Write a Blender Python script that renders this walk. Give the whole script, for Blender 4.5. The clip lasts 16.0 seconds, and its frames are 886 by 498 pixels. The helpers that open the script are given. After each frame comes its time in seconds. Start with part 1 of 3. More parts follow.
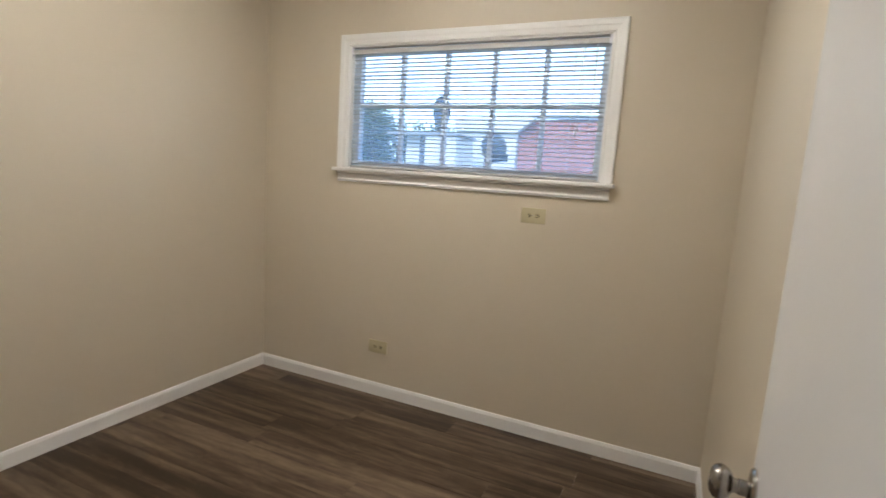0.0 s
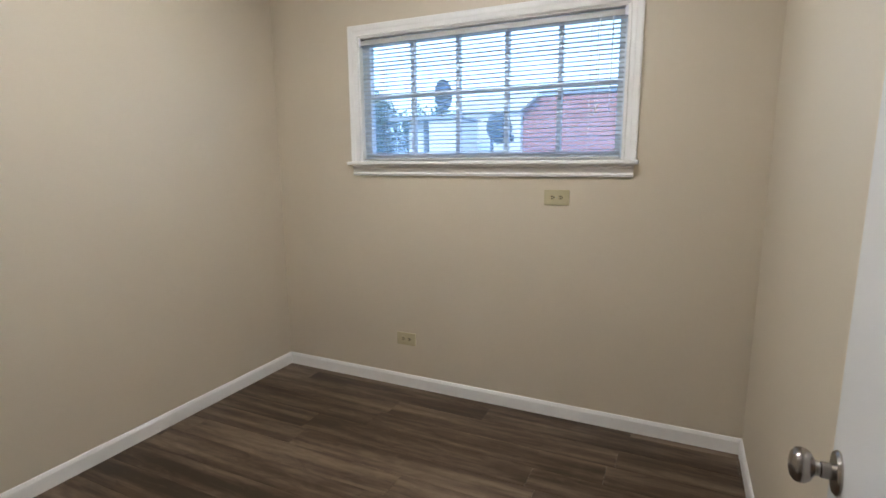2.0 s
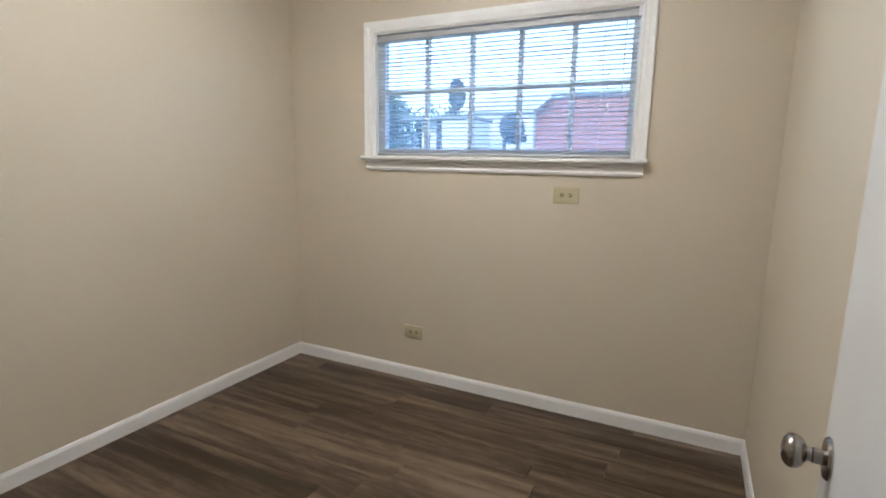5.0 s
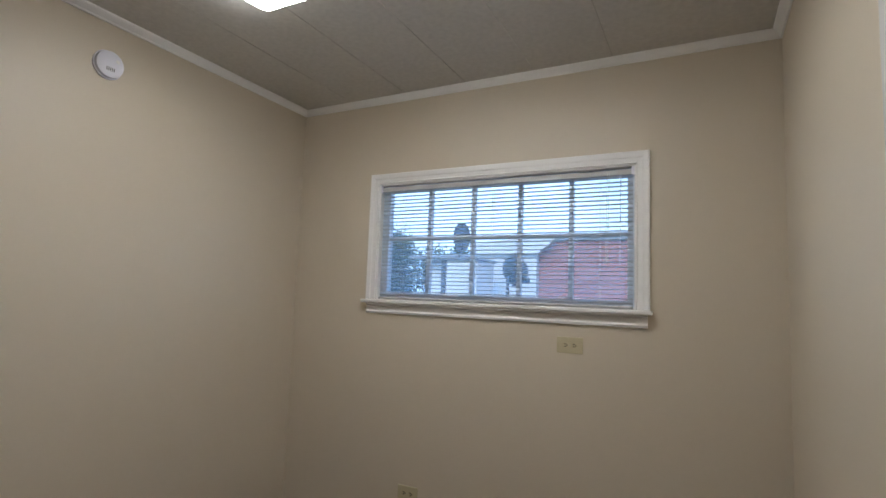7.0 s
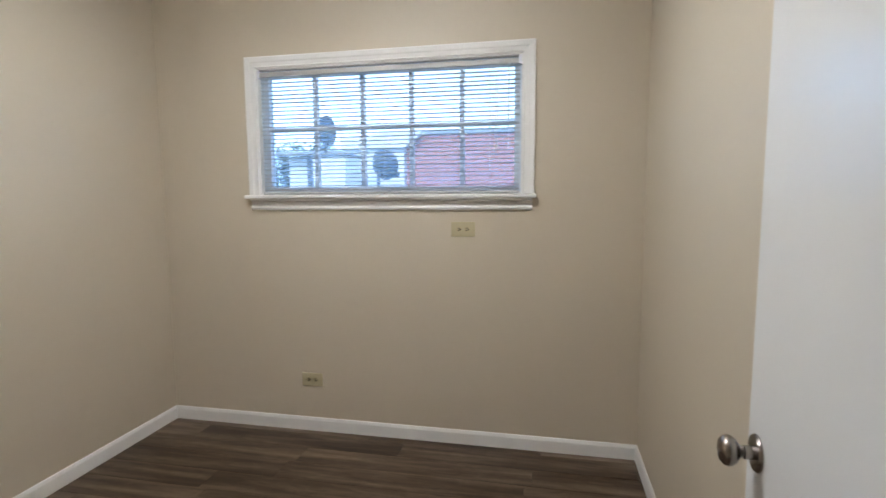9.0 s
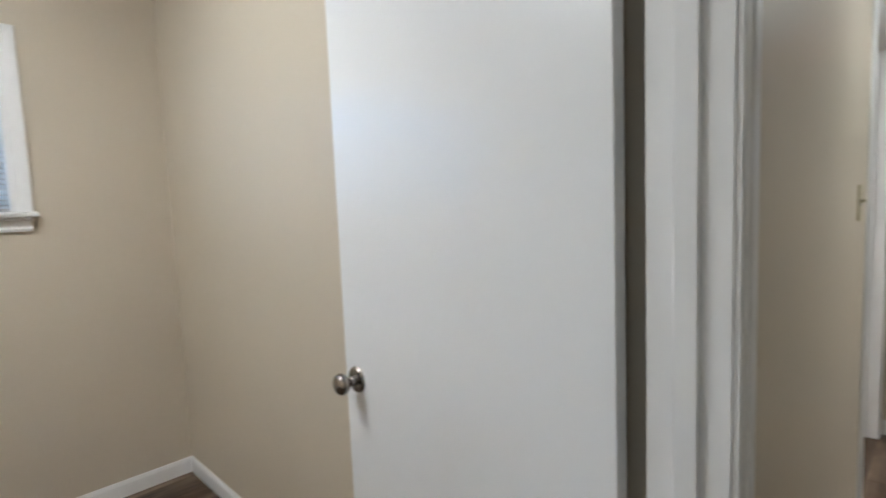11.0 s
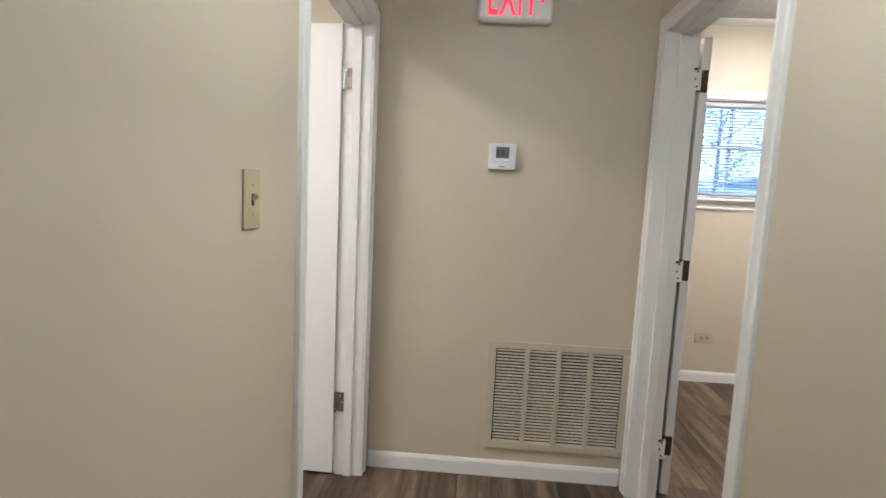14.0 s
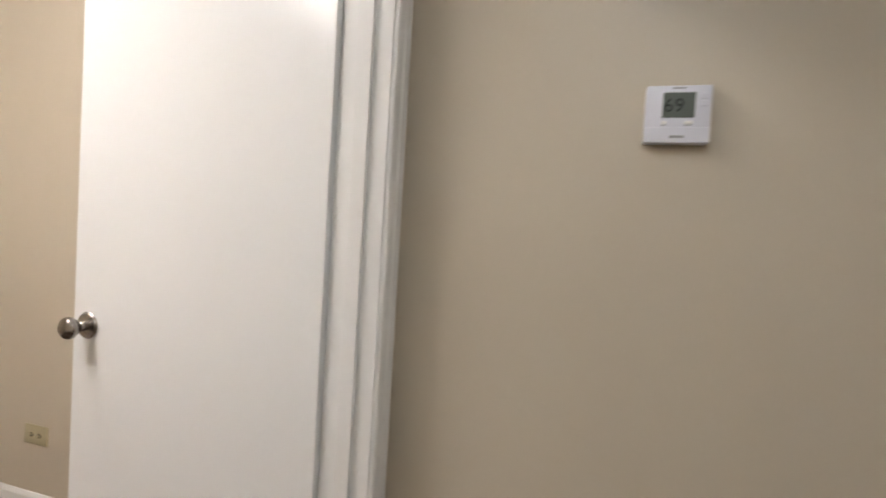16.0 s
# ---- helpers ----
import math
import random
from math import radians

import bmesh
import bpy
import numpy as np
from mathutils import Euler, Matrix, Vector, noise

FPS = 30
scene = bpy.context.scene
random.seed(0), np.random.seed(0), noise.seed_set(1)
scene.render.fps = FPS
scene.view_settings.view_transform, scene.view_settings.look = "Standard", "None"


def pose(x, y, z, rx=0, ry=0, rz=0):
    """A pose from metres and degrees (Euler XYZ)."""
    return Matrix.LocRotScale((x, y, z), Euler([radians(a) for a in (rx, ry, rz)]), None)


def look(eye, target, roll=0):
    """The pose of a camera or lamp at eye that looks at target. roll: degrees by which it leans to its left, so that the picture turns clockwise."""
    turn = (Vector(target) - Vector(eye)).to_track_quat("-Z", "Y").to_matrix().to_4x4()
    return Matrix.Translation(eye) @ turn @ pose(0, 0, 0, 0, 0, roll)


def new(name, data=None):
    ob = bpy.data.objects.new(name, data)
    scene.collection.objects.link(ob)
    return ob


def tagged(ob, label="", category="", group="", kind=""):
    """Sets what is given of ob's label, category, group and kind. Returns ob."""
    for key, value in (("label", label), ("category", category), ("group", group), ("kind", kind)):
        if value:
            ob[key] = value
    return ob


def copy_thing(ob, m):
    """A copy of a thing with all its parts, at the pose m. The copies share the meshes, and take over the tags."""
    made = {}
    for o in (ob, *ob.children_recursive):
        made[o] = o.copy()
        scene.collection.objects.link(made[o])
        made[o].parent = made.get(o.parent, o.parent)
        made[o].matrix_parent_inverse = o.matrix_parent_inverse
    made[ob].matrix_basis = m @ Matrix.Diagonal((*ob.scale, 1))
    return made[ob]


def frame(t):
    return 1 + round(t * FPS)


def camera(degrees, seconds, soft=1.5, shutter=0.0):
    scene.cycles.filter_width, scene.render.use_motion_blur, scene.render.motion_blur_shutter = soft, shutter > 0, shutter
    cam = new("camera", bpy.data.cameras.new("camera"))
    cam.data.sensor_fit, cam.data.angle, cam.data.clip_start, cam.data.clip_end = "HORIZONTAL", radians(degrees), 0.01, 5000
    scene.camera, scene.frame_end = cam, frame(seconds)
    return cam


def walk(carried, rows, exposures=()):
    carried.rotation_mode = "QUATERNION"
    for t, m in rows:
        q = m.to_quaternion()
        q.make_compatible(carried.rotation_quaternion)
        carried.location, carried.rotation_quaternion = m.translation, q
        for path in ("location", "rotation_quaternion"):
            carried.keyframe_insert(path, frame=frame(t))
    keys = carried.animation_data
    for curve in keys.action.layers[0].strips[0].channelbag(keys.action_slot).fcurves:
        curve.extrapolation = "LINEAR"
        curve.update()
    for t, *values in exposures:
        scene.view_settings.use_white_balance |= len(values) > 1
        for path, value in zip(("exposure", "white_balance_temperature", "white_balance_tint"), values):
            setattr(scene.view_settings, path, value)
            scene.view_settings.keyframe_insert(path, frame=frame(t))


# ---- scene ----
cam = camera(82.2, 16.0, soft=1.5, shutter=0.3)
PATH = [
    (0, look((-0.243, -2.592, 1.365), (-1.159, -0.572, 1.053), 3.8)),
    (0.5, look((-0.283, -2.633, 1.374), (-1.453, -0.750, 1.049), 2.8)),
    (1, look((-0.307, -2.649, 1.344), (-1.543, -0.809, 1.024), 1.5)),
    (1.5, look((-0.315, -2.625, 1.396), (-1.446, -0.729, 1.015), -0.8)),
    (2, look((-0.336, -2.606, 1.391), (-1.275, -0.609, 1.005), -0.4)),
    (2.5, look((-0.291, -2.613, 1.316), (-1.178, -0.605, 0.871), 0.8)),
    (3, look((-0.291, -2.597, 1.264), (-1.150, -0.663, 0.533), 0.8)),
    (3.5, look((-0.293, -2.605, 1.221), (-1.164, -0.772, 0.272), -0.4)),
    (4, look((-0.292, -2.624, 1.213), (-1.215, -0.820, 0.259), -1.2)),
    (4.5, look((-0.323, -2.601, 1.326), (-1.315, -0.712, 0.644), -0.4)),
    (5, look((-0.315, -2.643, 1.365), (-1.292, -0.665, 0.981), 1.0)),
    (5.2, look((-0.320, -2.661, 1.335), (-1.289, -0.662, 1.052), 1.6)),
    (7.3, look((-0.319, -2.570, 1.449), (-1.334, -0.586, 1.673), 1.8)),
    (7.5, look((-0.365, -2.594, 1.467), (-1.347, -0.581, 1.510), 1.2)),
    (8, look((-0.346, -2.614, 1.388), (-1.266, -0.582, 1.186), 1.8)),
    (8.2, look((-0.372, -2.624, 1.386), (-1.134, -0.785, 1.193), 1.8)),
    (10.3, look((-0.662, -2.762, 1.353), (0.009, -0.894, 1.108), -1.6)),
    (10.5, look((-0.718, -2.770, 1.358), (0.181, -0.999, 1.125), -1.24)),
    (11, look((-0.880, -2.782, 1.354), (0.710, -1.219, 1.152), -2.3)),
    (11.5, look((-0.851, -2.810, 1.318), (1.030, -1.611, 1.116), -0.8)),
    (12, look((-0.706, -2.897, 1.336), (1.313, -1.957, 1.095), -0.7)),
    (12.5, look((-0.494, -3.034, 1.350), (1.625, -2.344, 1.122), -0.8)),
    (13, look((-0.244, -3.096, 1.344), (1.959, -2.769, 1.109), 0.6)),
    (13.5, look((0.114, -3.076, 1.338), (2.333, -2.984, 1.045), 2.6)),
    (14, look((0.363, -3.053, 1.328), (2.586, -2.916, 1.086), 2.7)),
    (14.5, look((0.691, -3.097, 1.345), (2.891, -2.768, 1.080), 2.0)),
    (15, look((0.988, -3.123, 1.331), (3.189, -2.754, 1.127), 2.9)),
    (15.5, look((1.318, -3.120, 1.300), (3.527, -2.778, 1.167), 4.0)),
    (16, look((1.567, -3.027, 1.250), (3.707, -2.370, 1.167), 3.5)),
]
EXPOSURES = [(0.0, 1.05, 7000, 10), (1.0, 1.07, 6550, 9), (1.5, 1.16, 6500, 9), (2.0, 1.1, 6400, 9), (2.5, 1.06, 6350, 9), (3.0, 1.4, 6350, 9), (3.5, 2.0, 6300, 10), (4.1, 2.15, 6300, 10),
             (4.5, 1.6, 6350, 9), (5.0, 1.22, 6400, 9), (7.3, 0.50, 6400, 10), (7.6, 0.72, 6350, 9), (8.2, 1.06, 6350, 9), (10.5, 1.15, 6150, 9),
             (11.5, 1.38, 5950, 5), (12.0, 1.45, 5800, 2), (12.5, 1.75, 5850, 2), (13.0, 1.93, 6000, 3), (13.5, 1.74, 6250, 6), (14.0, 1.62, 6300, 8),
             (15.0, 1.5, 6300, 10), (16.0, 1.35, 6500, 11)]

walk(cam, PATH, EXPOSURES)

# ---- daylight ----
world = bpy.data.worlds.new("sky")
scene.world = world
world.use_nodes = True
wn = world.node_tree
sky = wn.nodes.new("ShaderNodeTexSky")
sky.sky_type = "NISHITA"
sky.sun_disc = False
sky.sun_elevation = radians(42)
sky.sun_rotation = radians(200)
sky.air_density = 1.2
sky.dust_density = 2.2
sky.ozone_density = 2.0
wn.nodes["Background"].inputs["Strength"].default_value = 0.15
# thin bright cloud over the blue
wtc = wn.nodes.new("ShaderNodeTexCoord")
cloud = wn.nodes.new("ShaderNodeTexNoise")
cloud.inputs["Scale"].default_value = 3.2
cloud.inputs["Detail"].default_value = 7
wn.links.new(wtc.outputs["Generated"], cloud.inputs["Vector"])
cover = wn.nodes.new("ShaderNodeMapRange")
cover.inputs["From Min"].default_value = 0.30
cover.inputs["From Max"].default_value = 0.62
cover.inputs["To Min"].default_value = 0.35
cover.inputs["To Max"].default_value = 1.0
wn.links.new(cloud.outputs["Fac"], cover.inputs["Value"])
veil = wn.nodes.new("ShaderNodeMix")
veil.data_type = "RGBA"
veil.inputs[7].default_value = (6.0, 9.4, 14.6, 1)
wn.links.new(cover.outputs[0], veil.inputs[0])
wn.links.new(sky.outputs[0], veil.inputs[6])
wn.links.new(veil.outputs[2], wn.nodes["Background"].inputs["Color"])
sun = bpy.data.lights.new("sun", "SUN")
sun.energy = 0.8
sun.angle = radians(12)
sun.color = (1.0, 0.95, 0.88)
sun_ob = new("sun", sun)
sun_ob.matrix_world = look((0, -20, 18), (-3, 6, 0))
LAMP = 16.0
LAMP_COLOUR = (0.98, 0.985, 0.97)
HALL_COLOUR = (0.93, 0.99, 1.0)


# ---- materials ----
def material(name, colour, rough=0.5, metal=0.0, vary=0.06, scale=6.0, bump=0.0, bump_scale=200.0, spec=0.5, coat=0.0):
    """A principled surface with broad and fine variation of its colour, and a fine relief."""
    m = bpy.data.materials.new(name)
    m.use_nodes = True
    nt = m.node_tree
    p = nt.nodes["Principled BSDF"]
    p.inputs["Metallic"].default_value = metal
    p.inputs["Specular IOR Level"].default_value = spec
    p.inputs["Coat Weight"].default_value = coat
    tc = nt.nodes.new("ShaderNodeTexCoord")
    n1 = nt.nodes.new("ShaderNodeTexNoise")
    n1.inputs["Scale"].default_value = scale
    n1.inputs["Detail"].default_value = 5
    nt.links.new(tc.outputs["Object"], n1.inputs["Vector"])
    ramp = nt.nodes.new("ShaderNodeValToRGB")
    ramp.color_ramp.elements[0].position = 0.3
    ramp.color_ramp.elements[1].position = 0.7
    ramp.color_ramp.elements[0].color = (*[c * (1 - vary) for c in colour], 1)
    ramp.color_ramp.elements[1].color = (*[min(1, c * (1 + vary)) for c in colour], 1)
    nt.links.new(n1.outputs["Fac"], ramp.inputs["Fac"])
    nt.links.new(ramp.outputs["Color"], p.inputs["Base Color"])
    n2 = nt.nodes.new("ShaderNodeTexNoise")
    n2.inputs["Scale"].default_value = bump_scale
    n2.inputs["Detail"].default_value = 4
    nt.links.new(tc.outputs["Object"], n2.inputs["Vector"])
    mr = nt.nodes.new("ShaderNodeMapRange")
    mr.inputs["To Min"].default_value = rough * 0.85
    mr.inputs["To Max"].default_value = min(1, rough * 1.15)
    nt.links.new(n1.outputs["Fac"], mr.inputs["Value"])
    nt.links.new(mr.outputs["Result"], p.inputs["Roughness"])
    if bump:
        b = nt.nodes.new("ShaderNodeBump")
        b.inputs["Strength"].default_value = bump
        b.inputs["Distance"].default_value = 0.002
        nt.links.new(n2.outputs["Fac"], b.inputs["Height"])
        nt.links.new(b.outputs["Normal"], p.inputs["Normal"])
    return m


def glow(name, colour, strength):
    m = material(name, colour, 0.4)
    p = m.node_tree.nodes["Principled BSDF"]
    p.inputs["Emission Color"].default_value = (*colour, 1)
    p.inputs["Emission Strength"].default_value = strength
    return m


def wood_floor():
    """Vinyl planks printed as weathered oak: streaks along the plank, blotches, saw marks across."""
    m = bpy.data.materials.new("oak_plank")
    m.use_nodes = True
    nt = m.node_tree
    p = nt.nodes["Principled BSDF"]
    tc = nt.nodes.new("ShaderNodeTexCoord")
    info = nt.nodes.new("ShaderNodeObjectInfo")
    shift = nt.nodes.new("ShaderNodeVectorMath")
    shift.operation = "MULTIPLY_ADD"
    comb = nt.nodes.new("ShaderNodeCombineXYZ")
    for i in range(3):
        nt.links.new(info.outputs["Random"], comb.inputs[i])
    nt.links.new(comb.outputs[0], shift.inputs[0])
    shift.inputs[1].default_value = (31.0, 17.0, 57.0)
    nt.links.new(tc.outputs["Object"], shift.inputs[2])

    def noise_at(scale_xyz, detail, distort=0.0):
        mp = nt.nodes.new("ShaderNodeMapping")
        mp.inputs["Scale"].default_value = scale_xyz
        nt.links.new(shift.outputs[0], mp.inputs["Vector"])
        n = nt.nodes.new("ShaderNodeTexNoise")
        n.inputs["Scale"].default_value = 1.0
        n.inputs["Detail"].default_value = detail
        n.inputs["Distortion"].default_value = distort
        nt.links.new(mp.outputs[0], n.inputs["Vector"])
        return n.outputs["Fac"]

    broad = noise_at((1.3, 15.0, 3.0), 2, 0.3)
    grain = noise_at((5.0, 120.0, 10.0), 4, 0.6)
    blot = noise_at((7.0, 26.0, 8.0), 4, 1.6)
    saw = noise_at((120.0, 5.0, 5.0), 2)

    def blend(a, b, f):
        mx = nt.nodes.new("ShaderNodeMix")
        mx.inputs[0].default_value = f
        nt.links.new(a, mx.inputs[2])
        nt.links.new(b, mx.inputs[3])
        return mx.outputs[0]

    mix = blend(blend(blend(broad, blot, 0.24), grain, 0.10), saw, 0.03)
    tone = nt.nodes.new("ShaderNodeMath")
    tone.operation = "MULTIPLY_ADD"
    nt.links.new(info.outputs["Random"], tone.inputs[0])
    tone.inputs[1].default_value = 0.13
    nt.links.new(mix, tone.inputs[2])
    ramp = nt.nodes.new("ShaderNodeValToRGB")
    e = ramp.color_ramp.elements
    e[0].position, e[0].color = 0.43, (0.032, 0.019, 0.011, 1)
    e[1].position, e[1].color = 0.73, (0.205, 0.150, 0.106, 1)
    k = e.new(0.51)
    k.color = (0.066, 0.041, 0.025, 1)
    k = e.new(0.62)
    k.color = (0.128, 0.088, 0.059, 1)
    nt.links.new(tone.outputs[0], ramp.inputs["Fac"])
    nt.links.new(ramp.outputs["Color"], p.inputs["Base Color"])
    p.inputs["Roughness"].default_value = 0.42
    p.inputs["Specular IOR Level"].default_value = 0.35
    b = nt.nodes.new("ShaderNodeBump")
    b.inputs["Strength"].default_value = 0.25
    b.inputs["Distance"].default_value = 0.001
    nt.links.new(grain, b.inputs["Height"])
    nt.links.new(b.outputs["Normal"], p.inputs["Normal"])
    return m


def clear_glass():
    m = bpy.data.materials.new("window_glass")
    m.use_nodes = True
    p = m.node_tree.nodes["Principled BSDF"]
    p.inputs["Transmission Weight"].default_value = 1.0
    p.inputs["Roughness"].default_value = 0.0
    p.inputs["IOR"].default_value = 1.05
    p.inputs["Base Color"].default_value = (0.96, 0.98, 1, 1)
    # a blue translucent layer: haze over the outside view, put into the dusty pane
    nt = m.node_tree
    haze_film = nt.nodes.new("ShaderNodeBsdfTranslucent")
    haze_film.inputs["Color"].default_value = (0.45, 0.68, 1.0, 1)
    tc = nt.nodes.new("ShaderNodeTexCoord")
    n = nt.nodes.new("ShaderNodeTexNoise")
    n.inputs["Scale"].default_value = 5.0
    n.inputs["Detail"].default_value = 6
    nt.links.new(tc.outputs["Object"], n.inputs["Vector"])
    amount = nt.nodes.new("ShaderNodeMapRange")
    amount.inputs["To Min"].default_value = 0.09
    amount.inputs["To Max"].default_value = 0.14
    nt.links.new(n.outputs["Fac"], amount.inputs["Value"])
    mix = nt.nodes.new("ShaderNodeMixShader")
    nt.links.new(amount.outputs[0], mix.inputs[0])
    nt.links.new(p.outputs[0], mix.inputs[1])
    nt.links.new(haze_film.outputs[0], mix.inputs[2])
    nt.links.new(mix.outputs[0], nt.nodes["Material Output"].inputs["Surface"])
    return m


WALL = material("beige_wall_paint", (0.59, 0.516, 0.412), 0.46, vary=0.02, scale=2.0, bump=0.12, bump_scale=260)
TRIM = material("white_trim_paint", (0.81, 0.80, 0.795), 0.32, vary=0.02, bump=0.05)
DOOR = material("white_door_paint", (0.83, 0.83, 0.84), 0.29, vary=0.012, scale=2.5, spec=0.6)
for link in list(DOOR.node_tree.nodes["Principled BSDF"].inputs["Roughness"].links):
    DOOR.node_tree.links.remove(link)
DOOR.node_tree.nodes["Principled BSDF"].inputs["Roughness"].default_value = 0.22
CEIL = material("ceiling_panel", (0.58, 0.56, 0.53), 0.9, vary=0.06, scale=40, bump=0.6, bump_scale=300)
OAK = wood_floor()
SUBFLOOR = material("subfloor", (0.05, 0.04, 0.03), 0.9)
NICKEL = material("brushed_nickel", (0.33, 0.30, 0.275), 0.24, metal=1.0, vary=0.1)
CHROME = material("bright_hinge_steel", (0.75, 0.76, 0.78), 0.16, metal=1.0)
BRONZE = material("aged_bronze", (0.10, 0.07, 0.045), 0.45, metal=0.7, vary=0.35, scale=60)
ALMOND = material("almond_plastic", (0.49, 0.43, 0.275), 0.35, vary=0.02)
ALMOND_D = material("almond_plastic_face", (0.47, 0.40, 0.25), 0.4, vary=0.02)
SLOT = material("dark_slot", (0.02, 0.018, 0.015), 0.7)
SCREW = material("screw_steel", (0.45, 0.43, 0.38), 0.35, metal=0.9)
PLASTIC = material("white_plastic", (0.74, 0.74, 0.82), 0.35, vary=0.015)
LCD = material("grey_display", (0.10, 0.115, 0.10), 0.55, vary=0.03)
LCD_INK = material("display_digit", (0.012, 0.015, 0.012), 0.6)
GREY_MARK = material("grey_plastic_mark", (0.36, 0.36, 0.38), 0.5)
GRILLE = material("almond_grille_enamel", (0.56, 0.50, 0.40), 0.38, vary=0.03, bump=0.03)
VOID = material("duct_shade", (0.012, 0.011, 0.010), 0.9)
# white slats and sash, with the blue cast of daylight in their base colours
BLIND = material("blue_tinted_slat", (0.60, 0.64, 0.69), 0.4, vary=0.02)
SASH = material("blue_tinted_frame", (0.70, 0.77, 0.86), 0.4, vary=0.03)
# white rails seen against the light: their shade is put in as grey
RAIL = material("shaded_blind_rail", (0.50, 0.50, 0.51), 0.4)
CORD = material("white_cord", (0.7, 0.7, 0.7), 0.8)
LENS = glow("lamp_lens", LAMP_COLOUR, LAMP)
LENS_WARM = glow("warm_lamp_lens", (1.0, 0.955, 0.91), LAMP * 1.25)
LENS_SIDE = glow("lamp_lens_side", LAMP_COLOUR, LAMP * 0.12)
DOME = glow("lamp_dome", HALL_COLOUR, LAMP * 0.86)
LAMP_BODY = material("white_lamp_enamel", (0.8, 0.8, 0.8), 0.4)
RED = glow("red_sign_letters", (1.0, 0.015, 0.045), 0.62)
SIGN = material("white_sign_housing", (0.86, 0.85, 0.84), 0.4)
GLASS = clear_glass()
SALMON = material("salmon_siding", (0.40, 0.17, 0.135), 0.8, vary=0.08, scale=1.5)
WHITE_SIDING = material("white_siding", (0.66, 0.67, 0.69), 0.6, vary=0.05)
ROOF_GREY = material("grey_roofing", (0.26, 0.28, 0.31), 0.8, vary=0.15)
DISH = material("dark_grey_dish", (0.06, 0.07, 0.085), 0.5, vary=0.1)
GROUND = material("grass_ground", (0.11, 0.13, 0.06), 0.95, vary=0.3, scale=1.0)
BARK = material("bark", (0.09, 0.07, 0.055), 0.9, vary=0.3, scale=20)
LEAF = material("leaf", (0.075, 0.10, 0.06), 0.7, vary=0.35, scale=3)
EXTERIOR = material("exterior_siding", (0.62, 0.60, 0.55), 0.8)


# ---- mesh helpers ----
def box(bm, x0, x1, y0, y1, z0, z1, c=0.0):
    """A box; c chamfers its top edges."""
    v = [bm.verts.new((x, y, z)) for z in (z0, z1 - c) for x, y in ((x0, y0), (x1, y0), (x1, y1), (x0, y1))]
    bm.faces.new(v[3::-1])
    for i in range(4):
        j = (i + 1) % 4
        bm.faces.new((v[i], v[j], v[4 + j], v[4 + i]))
    if c:
        t = [bm.verts.new(p) for p in ((x0 + c, y0 + c, z1), (x1 - c, y0 + c, z1), (x1 - c, y1 - c, z1), (x0 + c, y1 - c, z1))]
        for i in range(4):
            j = (i + 1) % 4
            bm.faces.new((v[4 + i], v[4 + j], t[j], t[i]))
        bm.faces.new(t)
    else:
        bm.faces.new(v[4:])
    return bm


def boxes(*dims):
    bm = bmesh.new()
    for d in dims:
        box(bm, *d)
    return bm


def soft_box(x0, x1, y0, y1, z0, z1, r=0.002, n=2):
    bm = boxes((x0, x1, y0, y1, z0, z1))
    bmesh.ops.bevel(bm, geom=bm.edges[:], offset=r, segments=n, affect="EDGES", profile=0.5)
    return bm


def profile_run(bm, prof, p0, p1, u, v, m0=0.0, m1=0.0):
    """A moulding: the outline prof of (across, proud) drawn from p0 to p1; m0, m1 cut its ends slanting by across."""
    p0, p1, u, v = Vector(p0), Vector(p1), Vector(u), Vector(v)
    d = (p1 - p0).normalized()
    a = [bm.verts.new(p0 + u * s + v * h + d * (m0 * s)) for s, h in prof]
    b = [bm.verts.new(p1 + u * s + v * h + d * (m1 * s)) for s, h in prof]
    n = len(prof)
    for i in range(n):
        j = (i + 1) % n
        bm.faces.new((a[i], a[j], b[j], b[i]))
    bm.faces.new(a[::-1])
    bm.faces.new(b)
    bmesh.ops.recalc_face_normals(bm, faces=bm.faces[:])
    return bm


def lathe(prof, n=32):
    """A turned solid about z from (radius, height) pairs."""
    bm = bmesh.new()
    rings = []
    for r, z in prof:
        if r < 1e-6:
            rings.append([bm.verts.new((0, 0, z))])
        else:
            rings.append([bm.verts.new((r * math.cos(2 * math.pi * i / n), r * math.sin(2 * math.pi * i / n), z)) for i in range(n)])
    for a, b in zip(rings, rings[1:]):
        for i in range(n):
            j = (i + 1) % n
            f = [a[i % len(a)], a[j % len(a)], b[j % len(b)], b[i % len(b)]]
            f = list(dict.fromkeys(f))
            if len(f) > 2:
                bm.faces.new(f)
    bmesh.ops.recalc_face_normals(bm, faces=bm.faces[:])
    return bm


def turned(bm, m):
    bmesh.ops.transform(bm, matrix=m, verts=bm.verts[:])
    return bm


def rod(bm, a, b, r, n=8, r2=None):
    a, b = Vector(a), Vector(b)
    q = (b - a).to_track_quat("Z", "Y").to_matrix()
    ra = [bm.verts.new(a + q @ Vector((r * math.cos(6.2832 * i / n), r * math.sin(6.2832 * i / n), 0))) for i in range(n)]
    s = r if r2 is None else r2
    rb = [bm.verts.new(b + q @ Vector((s * math.cos(6.2832 * i / n), s * math.sin(6.2832 * i / n), 0))) for i in range(n)]
    for i in range(n):
        j = (i + 1) % n
        bm.faces.new((ra[i], ra[j], rb[j], rb[i]))
    bm.faces.new(ra[::-1])
    bm.faces.new(rb)
    return bm


